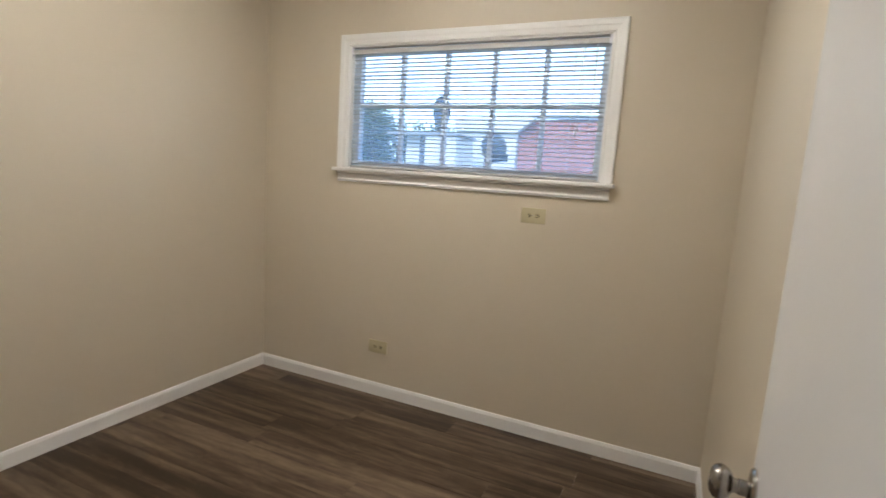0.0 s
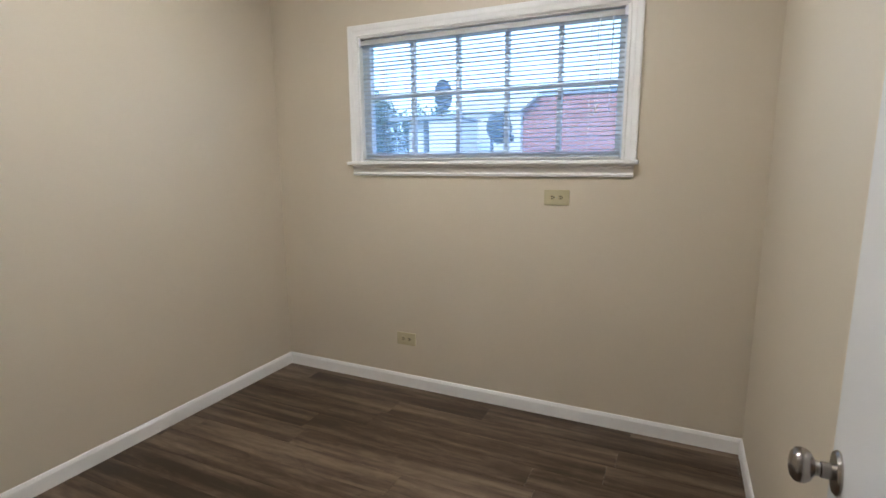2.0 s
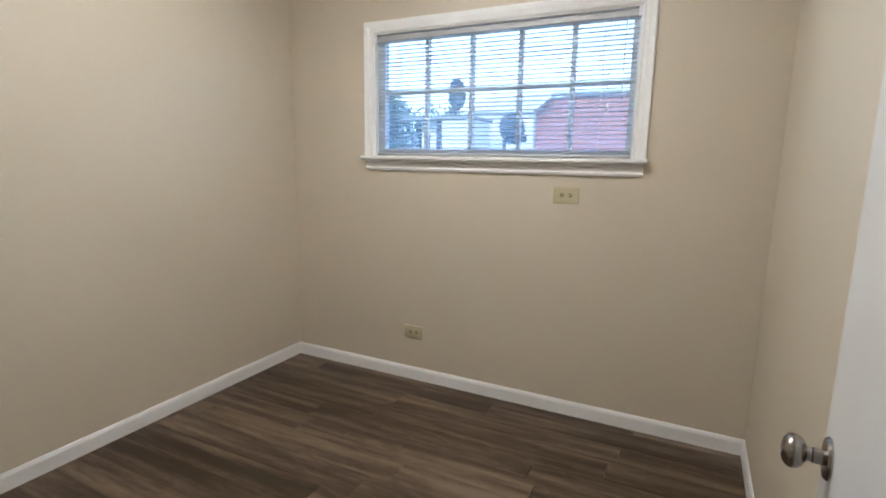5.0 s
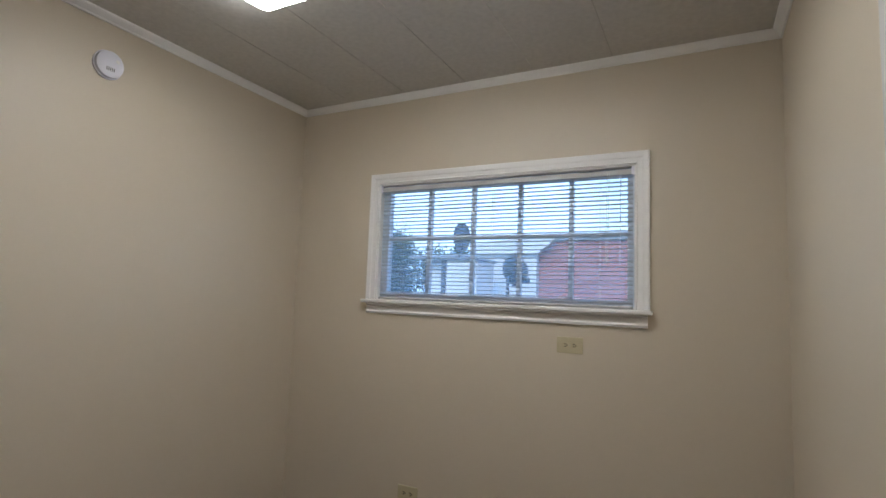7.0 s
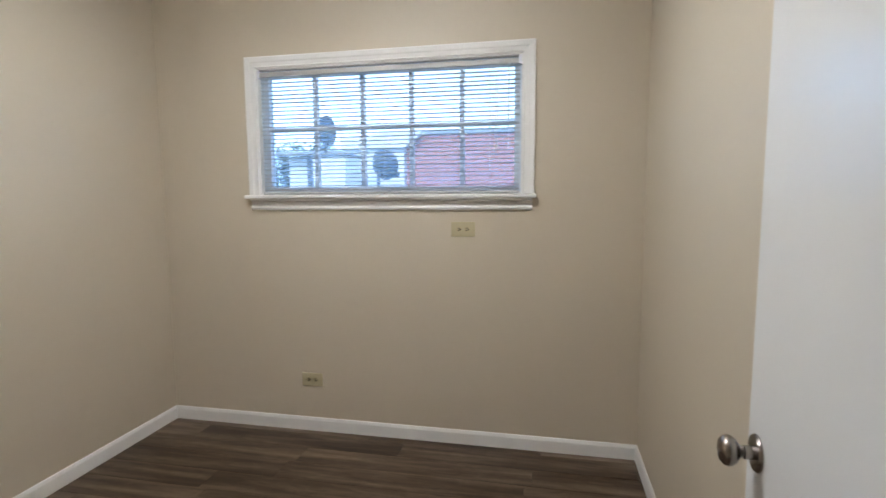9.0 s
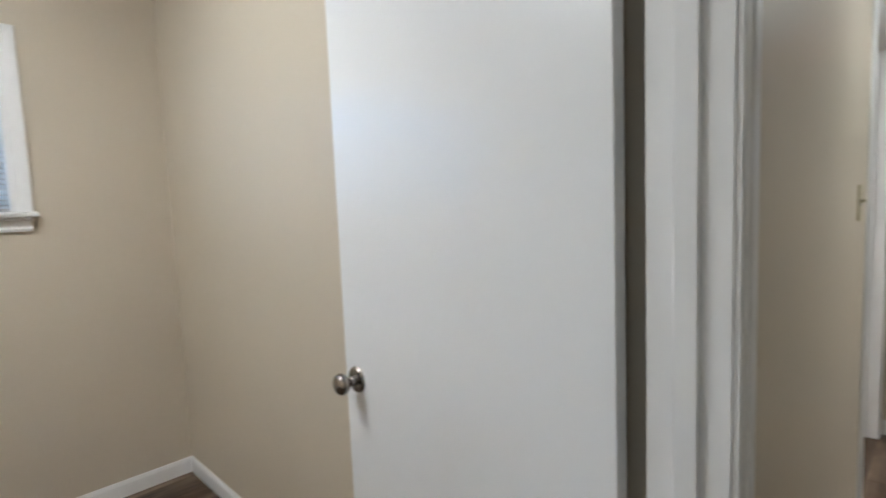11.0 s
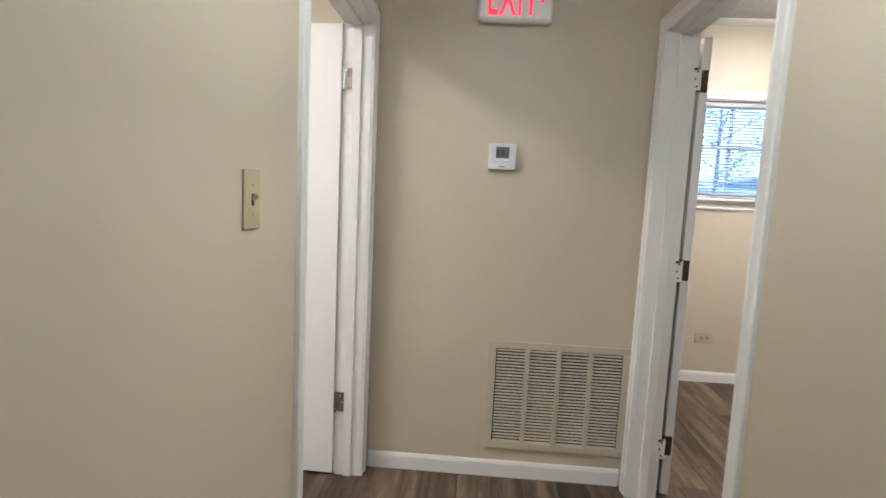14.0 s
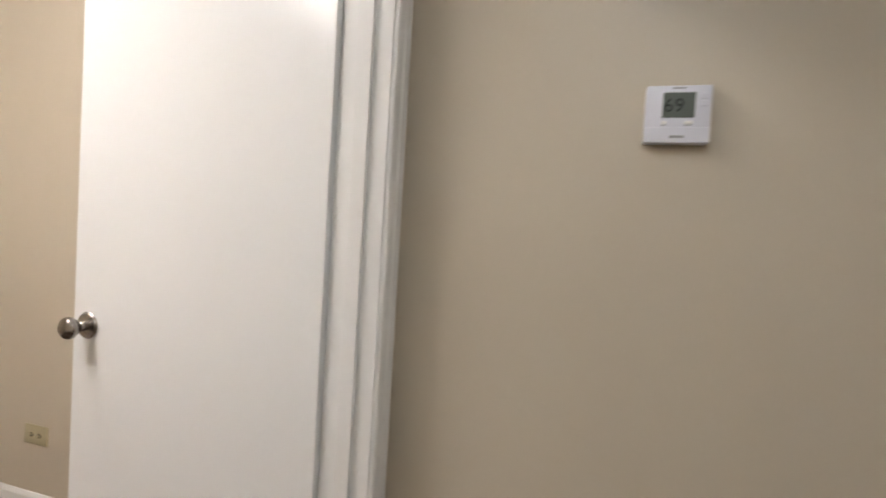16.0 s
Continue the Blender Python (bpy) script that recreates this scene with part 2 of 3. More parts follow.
def part(name, bm, mat, parent=None, label="", smooth=False):
    me = bpy.data.meshes.new(name)
    bm.to_mesh(me)
    bm.free()
    me.materials.append(mat)
    if smooth:
        me.shade_smooth()
        me.set_sharp_from_angle(angle=radians(40))
    ob = new(name, me)
    ob.parent = parent
    if label:
        tagged(ob, label)
    return ob


def thing(name, m, label="", category="", group="", kind=""):
    ob = new(name)
    ob.empty_display_size = 0.05
    ob.matrix_basis = m
    return tagged(ob, label, category, group, kind)


def text_mesh(word, height, width, depth, heavy=0.0):
    """Lettering of the built-in font as a bmesh in the xz plane, facing -y, centred."""
    cu = bpy.data.curves.new("lettering", "FONT")
    cu.body = word
    cu.extrude = depth
    cu.space_character = 1.08
    cu.offset = heavy
    ob = bpy.data.objects.new("lettering", cu)
    scene.collection.objects.link(ob)
    me = bpy.data.meshes.new_from_object(ob.evaluated_get(bpy.context.evaluated_depsgraph_get()))
    bm = bmesh.new()
    bm.from_mesh(me)
    bpy.data.objects.remove(ob)
    bpy.data.meshes.remove(me)
    xs = [v.co.x for v in bm.verts]
    ys = [v.co.y for v in bm.verts]
    for v in bm.verts:
        x = (v.co.x - (min(xs) + max(xs)) / 2) / (max(xs) - min(xs)) * width
        z = (v.co.y - (min(ys) + max(ys)) / 2) / (max(ys) - min(ys)) * height
        v.co = (x, -v.co.z, z)
    return bm


# ---- plan ----
XW = -2.74                      # west wall of the first room
Y_IN, Y_HALL = -2.46, -2.576    # two faces of the wall between rooms and hall
Y_S, Y_R = -3.80, -3.92         # two faces of the hall's other long wall
X_END = 2.68                    # the hall's end wall
X_L = 3.04                      # far wall of the room beyond the hall's side door
X_RM = 4.23                     # window wall of the room across the hall
Y_RS = -6.9
H_ROOM, H_HALL = 2.645, 2.275
HD = 2.03                       # door openings
D1 = (-0.925, -0.09)
D2 = (1.755, 2.58)
D3 = (1.775, 2.58)
WIN = (-2.103, -0.602, 1.385, 2.098)
WIN2 = (-5.768, -4.267, 1.385, 2.098)


def structure(name, bm, mat, label):
    return tagged(part(name, bm, mat), label, "wall" if name.startswith("wall") else name.split("_")[0], kind="structure")


structure("wall_north", boxes((XW - 0.12, WIN[0], 0, 0.12, -0.02, H_ROOM), (WIN[1], X_L + 0.12, 0, 0.12, -0.02, H_ROOM),
                              (WIN[0], WIN[1], 0, 0.12, -0.02, WIN[2]), (WIN[0], WIN[1], 0, 0.12, WIN[3], H_ROOM)), WALL,
          "beige painted wall with a wide window")
structure("wall_west", boxes((XW - 0.12, XW, Y_IN, 0, -0.02, H_ROOM)), WALL, "beige painted wall with a smoke detector")
structure("wall_partition", boxes((0, 0.1, Y_IN, 0, -0.02, H_ROOM)), WALL, "beige painted partition between two rooms")
structure("wall_hall_north", boxes(*[(a, b, Y_HALL, Y_IN, -0.02, H_ROOM) for a, b in ((-4.2, D1[0] - 0.018), (D1[1] + 0.018, D2[0] - 0.018), (D2[1] + 0.018, X_L))],
                                   *[(a - 0.018, b + 0.018, Y_HALL, Y_IN, HD + 0.018, H_ROOM) for a, b in (D1, D2)]), WALL,
          "beige painted hall wall with two doorways")
structure("wall_hall_end", boxes((X_END, X_END + 0.1, Y_S, Y_HALL, -0.02, H_ROOM)), WALL, "beige painted wall at the hall's end")
structure("wall_hall_south", boxes((-4.2, D3[0] - 0.018, Y_R, Y_S, -0.02, H_ROOM), (D3[1] + 0.018, X_RM, Y_R, Y_S, -0.02, H_ROOM),
                                   (D3[0] - 0.018, D3[1] + 0.018, Y_R, Y_S, HD + 0.018, H_ROOM)), WALL, "beige painted hall wall with a doorway")
structure("wall_hall_west", boxes((-4.3, -4.2, Y_R, Y_IN, -0.02, H_ROOM)), WALL, "beige painted wall closing the hall")
structure("wall_side_room_east", boxes((X_L, X_L + 0.12, Y_HALL, 0, -0.02, H_ROOM)), WALL, "beige painted wall of the side room")
structure("wall_far_room_east", boxes((X_RM, X_RM + 0.12, Y_RS, WIN2[0], -0.02, H_ROOM), (X_RM, X_RM + 0.12, WIN2[1], Y_S, -0.02, H_ROOM),
                                      (X_RM, X_RM + 0.12, WIN2[0], WIN2[1], -0.02, WIN2[2]), (X_RM, X_RM + 0.12, WIN2[0], WIN2[1], WIN2[3], H_ROOM)), WALL,
          "beige painted wall with a window")
structure("wall_far_room_south", boxes((0.3, X_RM + 0.12, Y_RS - 0.12, Y_RS, -0.02, H_ROOM)), WALL, "beige painted wall")
structure("wall_far_room_west", boxes((0.3, 0.42, Y_RS, Y_R, -0.02, H_ROOM)), WALL, "beige painted wall")


def ceiling(name, x0, x1, y0, y1, z, pitch, along, thick=0.03):
    """Panels with narrow open joints in one mesh, under a closed board."""
    bm = bmesh.new()
    box(bm, x0, x1, y0, y1, z + 0.012, z + thick)
    a0, a1 = (x0, x1) if along == "y" else (y0, y1)
    a = a0
    while a < a1 - 0.01:
        b = min(a + pitch, a1)
        if along == "y":
            box(bm, a + 0.0015, b - 0.0015, y0, y1, z, z + 0.0115)
        else:
            box(bm, x0, x1, a + 0.0015, b - 0.0015, z, z + 0.0115)
        a = b
    return tagged(part(name, bm, CEIL), "off-white textured ceiling panels with dark joints", "ceiling", kind="structure")


ceiling("ceiling_room", XW, 0, Y_IN, 0, H_ROOM, 0.405, "y")
ceiling("ceiling_side_room", 0.1, X_L, Y_IN, 0, H_ROOM, 0.405, "y")
ceiling("ceiling_far_room", 0.42, X_RM, Y_RS, Y_R, H_ROOM, 0.405, "y")
ceiling("ceiling_hall", -4.2, X_END, Y_S, Y_HALL, H_HALL, 0.405, "x")
structure("roof", boxes((-4.5, X_RM + 0.4, Y_RS - 0.4, 0.4, H_ROOM + 0.03, H_ROOM + 0.15)), ROOF_GREY, "flat grey roof over the rooms")
floor = structure("floor", boxes((-4.3, X_RM + 0.12, Y_RS - 0.12, 0.12, -0.06, -0.005)), SUBFLOOR, "weathered oak-look plank floor")

# ---- mouldings ----
BASE = [(0, 0), (0, 0.011), (0.062, 0.011), (0.068, 0.009), (0.076, 0.006), (0.08, 0.003), (0.08, 0)]
CROWN = [(0, 0), (0, 0.008), (0.008, 0.012), (0.022, 0.030), (0.028, 0.036), (0.036, 0.038), (0.036, 0)]
CASING = [(0, 0), (0, 0.009), (0.006, 0.012), (0.012, 0.009), (0.030, 0.011), (0.036, 0.015), (0.058, 0.017), (0.065, 0.014), (0.065, 0)]


def baseboard(runs):
    ob = thing("baseboard", Matrix(), "white painted wooden baseboard along the walls", "baseboard", kind="structure")
    for (x0, y0), (x1, y1), n, m0, m1 in runs:
        bm = bmesh.new()
        d = Vector((x1 - x0, y1 - y0, 0)).normalized()
        prof = BASE
        profile_run(bm, prof, (x0, y0, 0), (x1, y1, 0), (0, 0, 1), (*n, 0))
        part("board", bm, TRIM, ob)
    return ob


baseboard([((XW, 0), (0, 0), (0, -1), 0, 0), ((XW, Y_IN), (XW, -0.0112), (1, 0), 0, 0), ((0, Y_IN), (0, -0.0112), (-1, 0), 0, 0),
           ((XW + 0.012, Y_IN), (D1[0] - 0.066, Y_IN), (0, 1), 0, 0)])
baseboard([((-4.2, Y_HALL), (D1[0] - 0.066, Y_HALL), (0, -1), 0, 0), ((D1[1] + 0.066, Y_HALL), (D2[0] - 0.066, Y_HALL), (0, -1), 0, 0),
           ((X_END, Y_S + 0.018), (X_END, Y_HALL - 0.018), (-1, 0), 0, 0), ((-4.2, Y_S), (D3[0] - 0.066, Y_S), (0, 1), 0, 0)])
baseboard([((X_L, Y_IN), (X_L, 0), (-1, 0), 0, 0), ((0.1, 0), (X_L - 0.012, 0), (0, -1), 0, 0), ((0.1, Y_IN), (0.1, -0.012), (1, 0), 0, 0)])
baseboard([((X_RM, Y_RS), (X_RM, Y_R), (-1, 0), 0, 0), ((0.42, Y_RS), (X_RM - 0.012, Y_RS), (0, 1), 0, 0), ((D3[1] + 0.066, Y_R), (X_RM - 0.012, Y_R), (0, -1), 0, 0)])


def crown(name, x0, x1, y0, y1, z):
    ob = thing(name, Matrix(), "white painted moulding between wall and ceiling", "crown moulding", kind="structure")
    for p0, p1, n in (((x0, y1), (x1, y1), (0, -1)), ((x0, y0), (x1, y0), (0, 1)), ((x0, y0), (x0, y1), (1, 0)), ((x1, y0), (x1, y1), (-1, 0))):
        bm = bmesh.new()
        profile_run(bm, CROWN, (*p0, z - 0.0365), (*p1, z - 0.0365), (0, 0, 1), (*n, 0))
        part("moulding", bm, TRIM, ob)


crown("trim_room", XW, 0, Y_IN, 0, H_ROOM)
crown("trim_side_room", 0.1, X_L, Y_IN, 0, H_ROOM)
crown("trim_far_room", 0.42, X_RM, Y_RS, Y_R, H_ROOM)
crown("trim_hall", -4.2, X_END, Y_S, Y_HALL, H_HALL)


# ---- door frames ----
def door_frame(name, x0, x1, ya, yb, stop):
    """Jambs, head, stops and casings on both faces of the wall between ya < yb; stop: y of the stop's middle."""
    ob = thing(name, pose((x0 + x1) / 2, (ya + yb) / 2, 0), "white painted door frame with moulded casing", "door frame", kind="structure")
    cx, cy = (x0 + x1) / 2, (ya + yb) / 2
    w = (x1 - x0) / 2
    h = (yb - ya) / 2
    part("jamb", boxes((-w - 0.018, -w, -h, h, 0, HD)), TRIM, ob)
    part("jamb", boxes((w, w + 0.018, -h, h, 0, HD)), TRIM, ob)
    part("head_jamb", boxes((-w - 0.018, w + 0.018, -h, h, HD, HD + 0.018)), TRIM, ob)
    s = stop - cy
    part("door_stop", soft_box(-w, -w + 0.011, s - 0.018, s + 0.018, 0, HD - 0.011, 0.002), TRIM, ob)
    part("door_stop", soft_box(w - 0.011, w, s - 0.018, s + 0.018, 0, HD - 0.011, 0.002), TRIM, ob)
    part("door_stop", soft_box(-w, w, s - 0.018, s + 0.018, HD - 0.011, HD, 0.002), TRIM, ob)
    for y, n in ((-h, -1), (h, 1)):
        for bm, p0, p1, u, m1 in ((bmesh.new(), (-w - 0.004, y, 0), (-w - 0.004, y, HD + 0.004), (-1, 0, 0), 1),
                                  (bmesh.new(), (w + 0.004, y, 0), (w + 0.004, y, HD + 0.004), (1, 0, 0), 1)):
            profile_run(bm, CASING, p0, p1, u, (0, n, 0), 0, m1)
            part("casing", bm, TRIM, ob)
        bm = bmesh.new()
        profile_run(bm, CASING, (-w - 0.004, y, HD + 0.004), (w + 0.004, y, HD + 0.004), (0, 0, 1), (0, n, 0), -1, 1)
        part("head_casing", bm, TRIM, ob)
    return ob


frame_1 = door_frame("door_frame_1", *D1, Y_HALL, Y_IN, Y_IN - 0.055)
frame_2 = door_frame("door_frame_2", *D2, Y_HALL, Y_IN, Y_IN - 0.055)
frame_3 = door_frame("door_frame_3", *D3, Y_R, Y_S, Y_R + 0.055)
# strike plate on the latch side of the first frame
part("strike_plate", soft_box(D1[0] - 0.0005 - (D1[0] + D1[1]) / 2, D1[0] + 0.0015 - (D1[0] + D1[1]) / 2, 0.012, 0.060, 0.835, 0.905, 0.0006, 1), NICKEL, frame_1, "brushed nickel strike plate")
part("strike_lip", soft_box(D1[0] - 0.002 - (D1[0] + D1[1]) / 2, D1[0] + 0.0025 - (D1[0] + D1[1]) / 2, 0.0605, 0.0755, 0.848, 0.892, 0.001, 2), NICKEL, frame_1)


# ---- doors ----
def knob(parent, x, y, z, side):
    """A turned door knob on the face that looks along y * side."""
    m = pose(x, y, z, -90 * side, 0, 0) @ Matrix.Scale(1.1, 4)
    k = part("door_knob", turned(lathe([(0, 0.0), (0.033, 0.0), (0.034, 0.003), (0.031, 0.007), (0.018, 0.0095), (0, 0.0095)]), m), NICKEL, parent, "brushed nickel round door knob", True)
    part("neck", turned(lathe([(0, 0.009), (0.0125, 0.009), (0.0125, 0.022), (0.0105, 0.024), (0.0115, 0.028), (0.014, 0.033), (0, 0.033)]), m), NICKEL, k, "", True)
    part("grip", turned(lathe([(0.0, 0.031), (0.014, 0.031), (0.022, 0.036), (0.0265, 0.043), (0.0275, 0.049), (0.0255, 0.056), (0.019, 0.0615), (0.009, 0.064), (0, 0.0645)]), m), NICKEL, k, "", True)


def door(name, m, width, label, knob_side, swing, knob_z=0.87, z0=0.012):
    """A flush leaf from the pivot along +x; its thickness goes to -y * swing."""
    ob = thing(name, m, label, "door", kind="structure")
    t = 0.035
    y0, y1 = (-t, 0.0) if swing > 0 else (0.0, t)
    part("leaf", soft_box(0.004, width, y0, y1, z0, HD - 0.005, 0.0018), DOOR, ob)
    if knob_side:
        knob(ob, width - 0.06, y1 if knob_side > 0 else y0, knob_z, knob_side)
    part("latch_plate", soft_box(width - 0.0005, width + 0.001, (y0 + y1) / 2 - 0.012, (y0 + y1) / 2 + 0.012, knob_z - 0.028, knob_z + 0.028, 0.0004, 1), NICKEL, ob)
    return ob


# first room: leaf opened a little past a right angle; its visible face looks west
door_1 = door("door_1", pose(-0.117, -2.418, 0, 0, 0, 86.4), 0.853, "white flush door standing open against the wall", 1, 1)
# side room: leaf at a right angle, seen from the hall
door_2 = door("door_2", pose(2.565, -2.4515, 0, 0, 0, 86.6), 0.81, "white flush door standing open into the side room", 1, 1, knob_z=0.93)
# room across: leaf folded back along the jamb
door_3 = door("door_3", pose(2.612, -3.957, 0, 0, 0, -6), 0.79, "white flush door folded back against the wall", 0, 1)


def hinge(x, y, z, mat, jamb_dir, leaf_vec, label, parent):
    """A hinge with its knuckle at (x, y, z): one plate on the jamb, one on the leaf's edge, three screws each."""
    inv = parent.matrix_basis.inverted()
    bm = bmesh.new()
    for i in range(5):
        rod(bm, (x, y, z - 0.045 + 0.018 * i), (x, y, z - 0.0275 + 0.018 * i), 0.0065, 12)
    rod(bm, (x, y, z + 0.045), (x, y, z + 0.051), 0.0045, 10)
    k = part("hinge", turned(bm, inv), mat, parent, label, True)
    for d, w, off, pm in (jamb_dir, leaf_vec):
        d = Vector((*d, 0)).normalized()
        n = Vector((-d.y, d.x, 0)) * off
        p = Vector((x, y, z))
        bm = bmesh.new()
        profile_run(bm, [(-0.045, 0), (-0.045, 0.002), (0.045, 0.002), (0.045, 0)], p + n, p + n + d * w, (0, 0, 1), n.normalized())
        part("plate", turned(bm, inv), pm, k)
        for s in (-0.03, 0.0, 0.03):
            c = p + n + d * (w * (0.5 if s else 0.75)) + Vector((0, 0, s))
            bm = bmesh.new()
            rod(bm, c + n.normalized() * 0.0028, c - n.normalized() * 0.0008, 0.0042, 10)
            part("screw", turned(bm, inv), SCREW if mat is CHROME else BRONZE, k)


for z in (0.355, 1.80):
    hinge(2.566, -2.4565, z, CHROME, ((0.02, -1), 0.036, 0.0105, CHROME), ((0.6, 1), 0.02, -0.002, CHROME), "bright steel butt hinge", door_2)
for z in (0.245, 1.045, 1.845):
    hinge(2.600, -3.946, z, BRONZE, ((0, 1), 0.032, 0.022, TRIM), ((0, -1), 0.042, 0.012, BRONZE), "dark bronze hinge with a painted jamb plate", door_3)
    chip = boxes((2.5748, 2.5762, -3.928, -3.914, z + 0.034, z + 0.0445), (2.5748, 2.5762, -3.937, -3.928, z + 0.038, z + 0.0445))
    part("paint_chip", turned(chip, door_3.matrix_basis.inverted()), BRONZE, door_3, "bare metal where the paint has chipped")


# ---- windows ----
def window(name, m, w, h, label):
    """A wide fixed window of two by five panes in a wall 0.12 thick; local x along the wall, y outwards, z up from the stool."""
    ob = thing(name, m, label, "window", kind="structure")
    half = w / 2
    # lining of the opening
    for d in ((-half, -half + 0.012, 0, 0.12, 0, h), (half - 0.012, half, 0, 0.12, 0, h), (-half + 0.012, half - 0.012, 0, 0.12, h - 0.012, h), (-half + 0.012, half - 0.012, 0.02, 0.12, 0, 0.012)):
        part("lining", boxes(d), TRIM, ob)
    # casing: two legs and a head, mitred; the stool and apron below
    prof = [(s * 0.96, p) for s, p in CASING]
    for bm, p0, p1, u, a, b in ((bmesh.new(), (-half + 0.004, 0, 0.002), (-half + 0.004, 0, h - 0.004), (-1, 0, 0), 0, 1),
                                (bmesh.new(), (half - 0.004, 0, 0.002), (half - 0.004, 0, h - 0.004), (1, 0, 0), 0, 1),
                                (bmesh.new(), (-half + 0.004, 0, h - 0.004), (half - 0.004, 0, h - 0.004), (0, 0, 1), -1, 1)):
        profile_run(bm, prof, p0, p1, u, (0, -1, 0), a, b)
        part("casing", bm, TRIM, ob)
    part("window_sill", soft_box(-half - 0.070, half + 0.070, -0.052, 0.02, -0.020, 0.0015, 0.006, 3), TRIM, ob, "", True)
    bm = bmesh.new()
    profile_run(bm, [(0, 0), (0, 0.012), (0.012, 0.017), (0.02, 0.012), (0.045, 0.012), (0.052, 0.022), (0.06, 0.022), (0.06, 0)], (-half - 0.048, 0, -0.081), (half + 0.048, 0, -0.081), (0, 0, 1), (0, -1, 0))
    part("apron", bm, TRIM, ob)
    # sash with muntins
    g0, g1, b0, b1 = -half + 0.058, half - 0.048, 0.045, h - 0.048
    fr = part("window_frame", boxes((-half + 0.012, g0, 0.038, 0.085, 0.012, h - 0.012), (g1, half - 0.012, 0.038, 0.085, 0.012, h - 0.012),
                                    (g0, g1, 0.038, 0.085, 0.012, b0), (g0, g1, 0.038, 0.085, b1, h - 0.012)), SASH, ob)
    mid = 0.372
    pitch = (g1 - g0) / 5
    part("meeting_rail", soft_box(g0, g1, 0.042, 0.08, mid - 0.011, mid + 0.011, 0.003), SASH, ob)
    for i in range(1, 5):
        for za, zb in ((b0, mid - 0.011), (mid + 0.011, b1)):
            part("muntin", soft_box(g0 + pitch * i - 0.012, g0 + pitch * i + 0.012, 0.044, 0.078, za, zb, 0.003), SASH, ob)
    for i in range(5):
        for za, zb in ((b0, mid - 0.011), (mid + 0.011, b1)):
            e0 = g0 + pitch * i + (0.012 if i else 0)
            e1 = g0 + pitch * (i + 1) - (0.012 if i < 4 else 0)
            p = part("pane", boxes((e0, e1, 0.060, 0.063, za, zb)), GLASS, ob)
            p.visible_shadow = False
    return ob


def blind(m, w, h, tilt):
    """A lowered mini blind with open slats, ladder cords, a tilt wand and lift cords."""
    ob = thing("mini_blind", m, "white aluminium mini blind, lowered with its slats open", "blind")
    half = w / 2
    part("head_rail", soft_box(-half, half, 0.004, 0.032, h - 0.052, h - 0.026, 0.003), RAIL, ob)
    for s in (-1, 1):
        part("end_bracket", soft_box(s * half - 0.012, s * half + 0.008, 0.001, 0.036, h - 0.056, h - 0.0125, 0.003), PLASTIC, ob)
    part("bottom_rail", soft_box(-half + 0.006, half - 0.006, 0.006, 0.030, 0.006, 0.018, 0.004), RAIL, ob)
    n = 29
    z0, z1 = 0.030, h - 0.062
    bm = bmesh.new()
    ca, sa = math.cos(radians(tilt)), math.sin(radians(tilt))
    top, bot = [], []
    for i in range(5):
        s = (i / 4 - 0.5) * 0.024
        c = 0.0016 * (1 - (2 * i / 4 - 1) ** 2)
        top.append((s * ca - c * sa, s * sa + c * ca + 0.0002))
        bot.append((s * ca - c * sa, s * sa + c * ca - 0.0002))
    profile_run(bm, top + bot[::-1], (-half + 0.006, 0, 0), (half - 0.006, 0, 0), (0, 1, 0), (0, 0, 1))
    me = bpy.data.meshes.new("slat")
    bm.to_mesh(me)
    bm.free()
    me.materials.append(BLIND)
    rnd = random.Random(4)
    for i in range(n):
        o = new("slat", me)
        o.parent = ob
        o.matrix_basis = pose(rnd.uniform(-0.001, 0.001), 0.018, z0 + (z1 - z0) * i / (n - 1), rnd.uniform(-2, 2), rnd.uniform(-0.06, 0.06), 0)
    for x in (-half + 0.16, 0.0, half - 0.16):
        for y in (0.0045, 0.0315):
            bm = bmesh.new()
            rod(bm, (x, y, 0.02), (x, y, h - 0.04), 0.0010, 5)
            part("ladder_cord", bm, CORD, ob)
    bm = bmesh.new()
    rod(bm, (half - 0.06, 0.0015, h - 0.05), (half - 0.063, -0.001, 0.22), 0.0022, 6)
    part("wand", bm, PLASTIC, ob, "clear plastic tilt wand")
    for x, zz in ((half - 0.115, 0.27), (half - 0.125, 0.25)):
        bm = bmesh.new()
        rod(bm, (x, 0.001, h - 0.04), (x - 0.006, -0.001, zz), 0.0016, 5)
        rod(bm, (x - 0.006, -0.001, zz), (x - 0.006, -0.001, zz - 0.03), 0.003, 8, 0.005)
        part("lift_cord", bm, CORD, ob)
    return ob


WW, WH = WIN[1] - WIN[0], WIN[3] - WIN[2]
m1 = pose((WIN[0] + WIN[1]) / 2, 0, WIN[2])
m2 = pose(X_RM, (WIN2[0] + WIN2[1]) / 2, WIN2[2], 0, 0, -90)
window("window_1", m1, WW, WH, "wide white ten-pane window with moulded casing and sill")
window("window_2", m2, WW, WH, "wide white ten-pane window with moulded casing and sill")
blind(m1, WW - 0.030, WH, -8)
blind(m2, WW - 0.030, WH, -18)


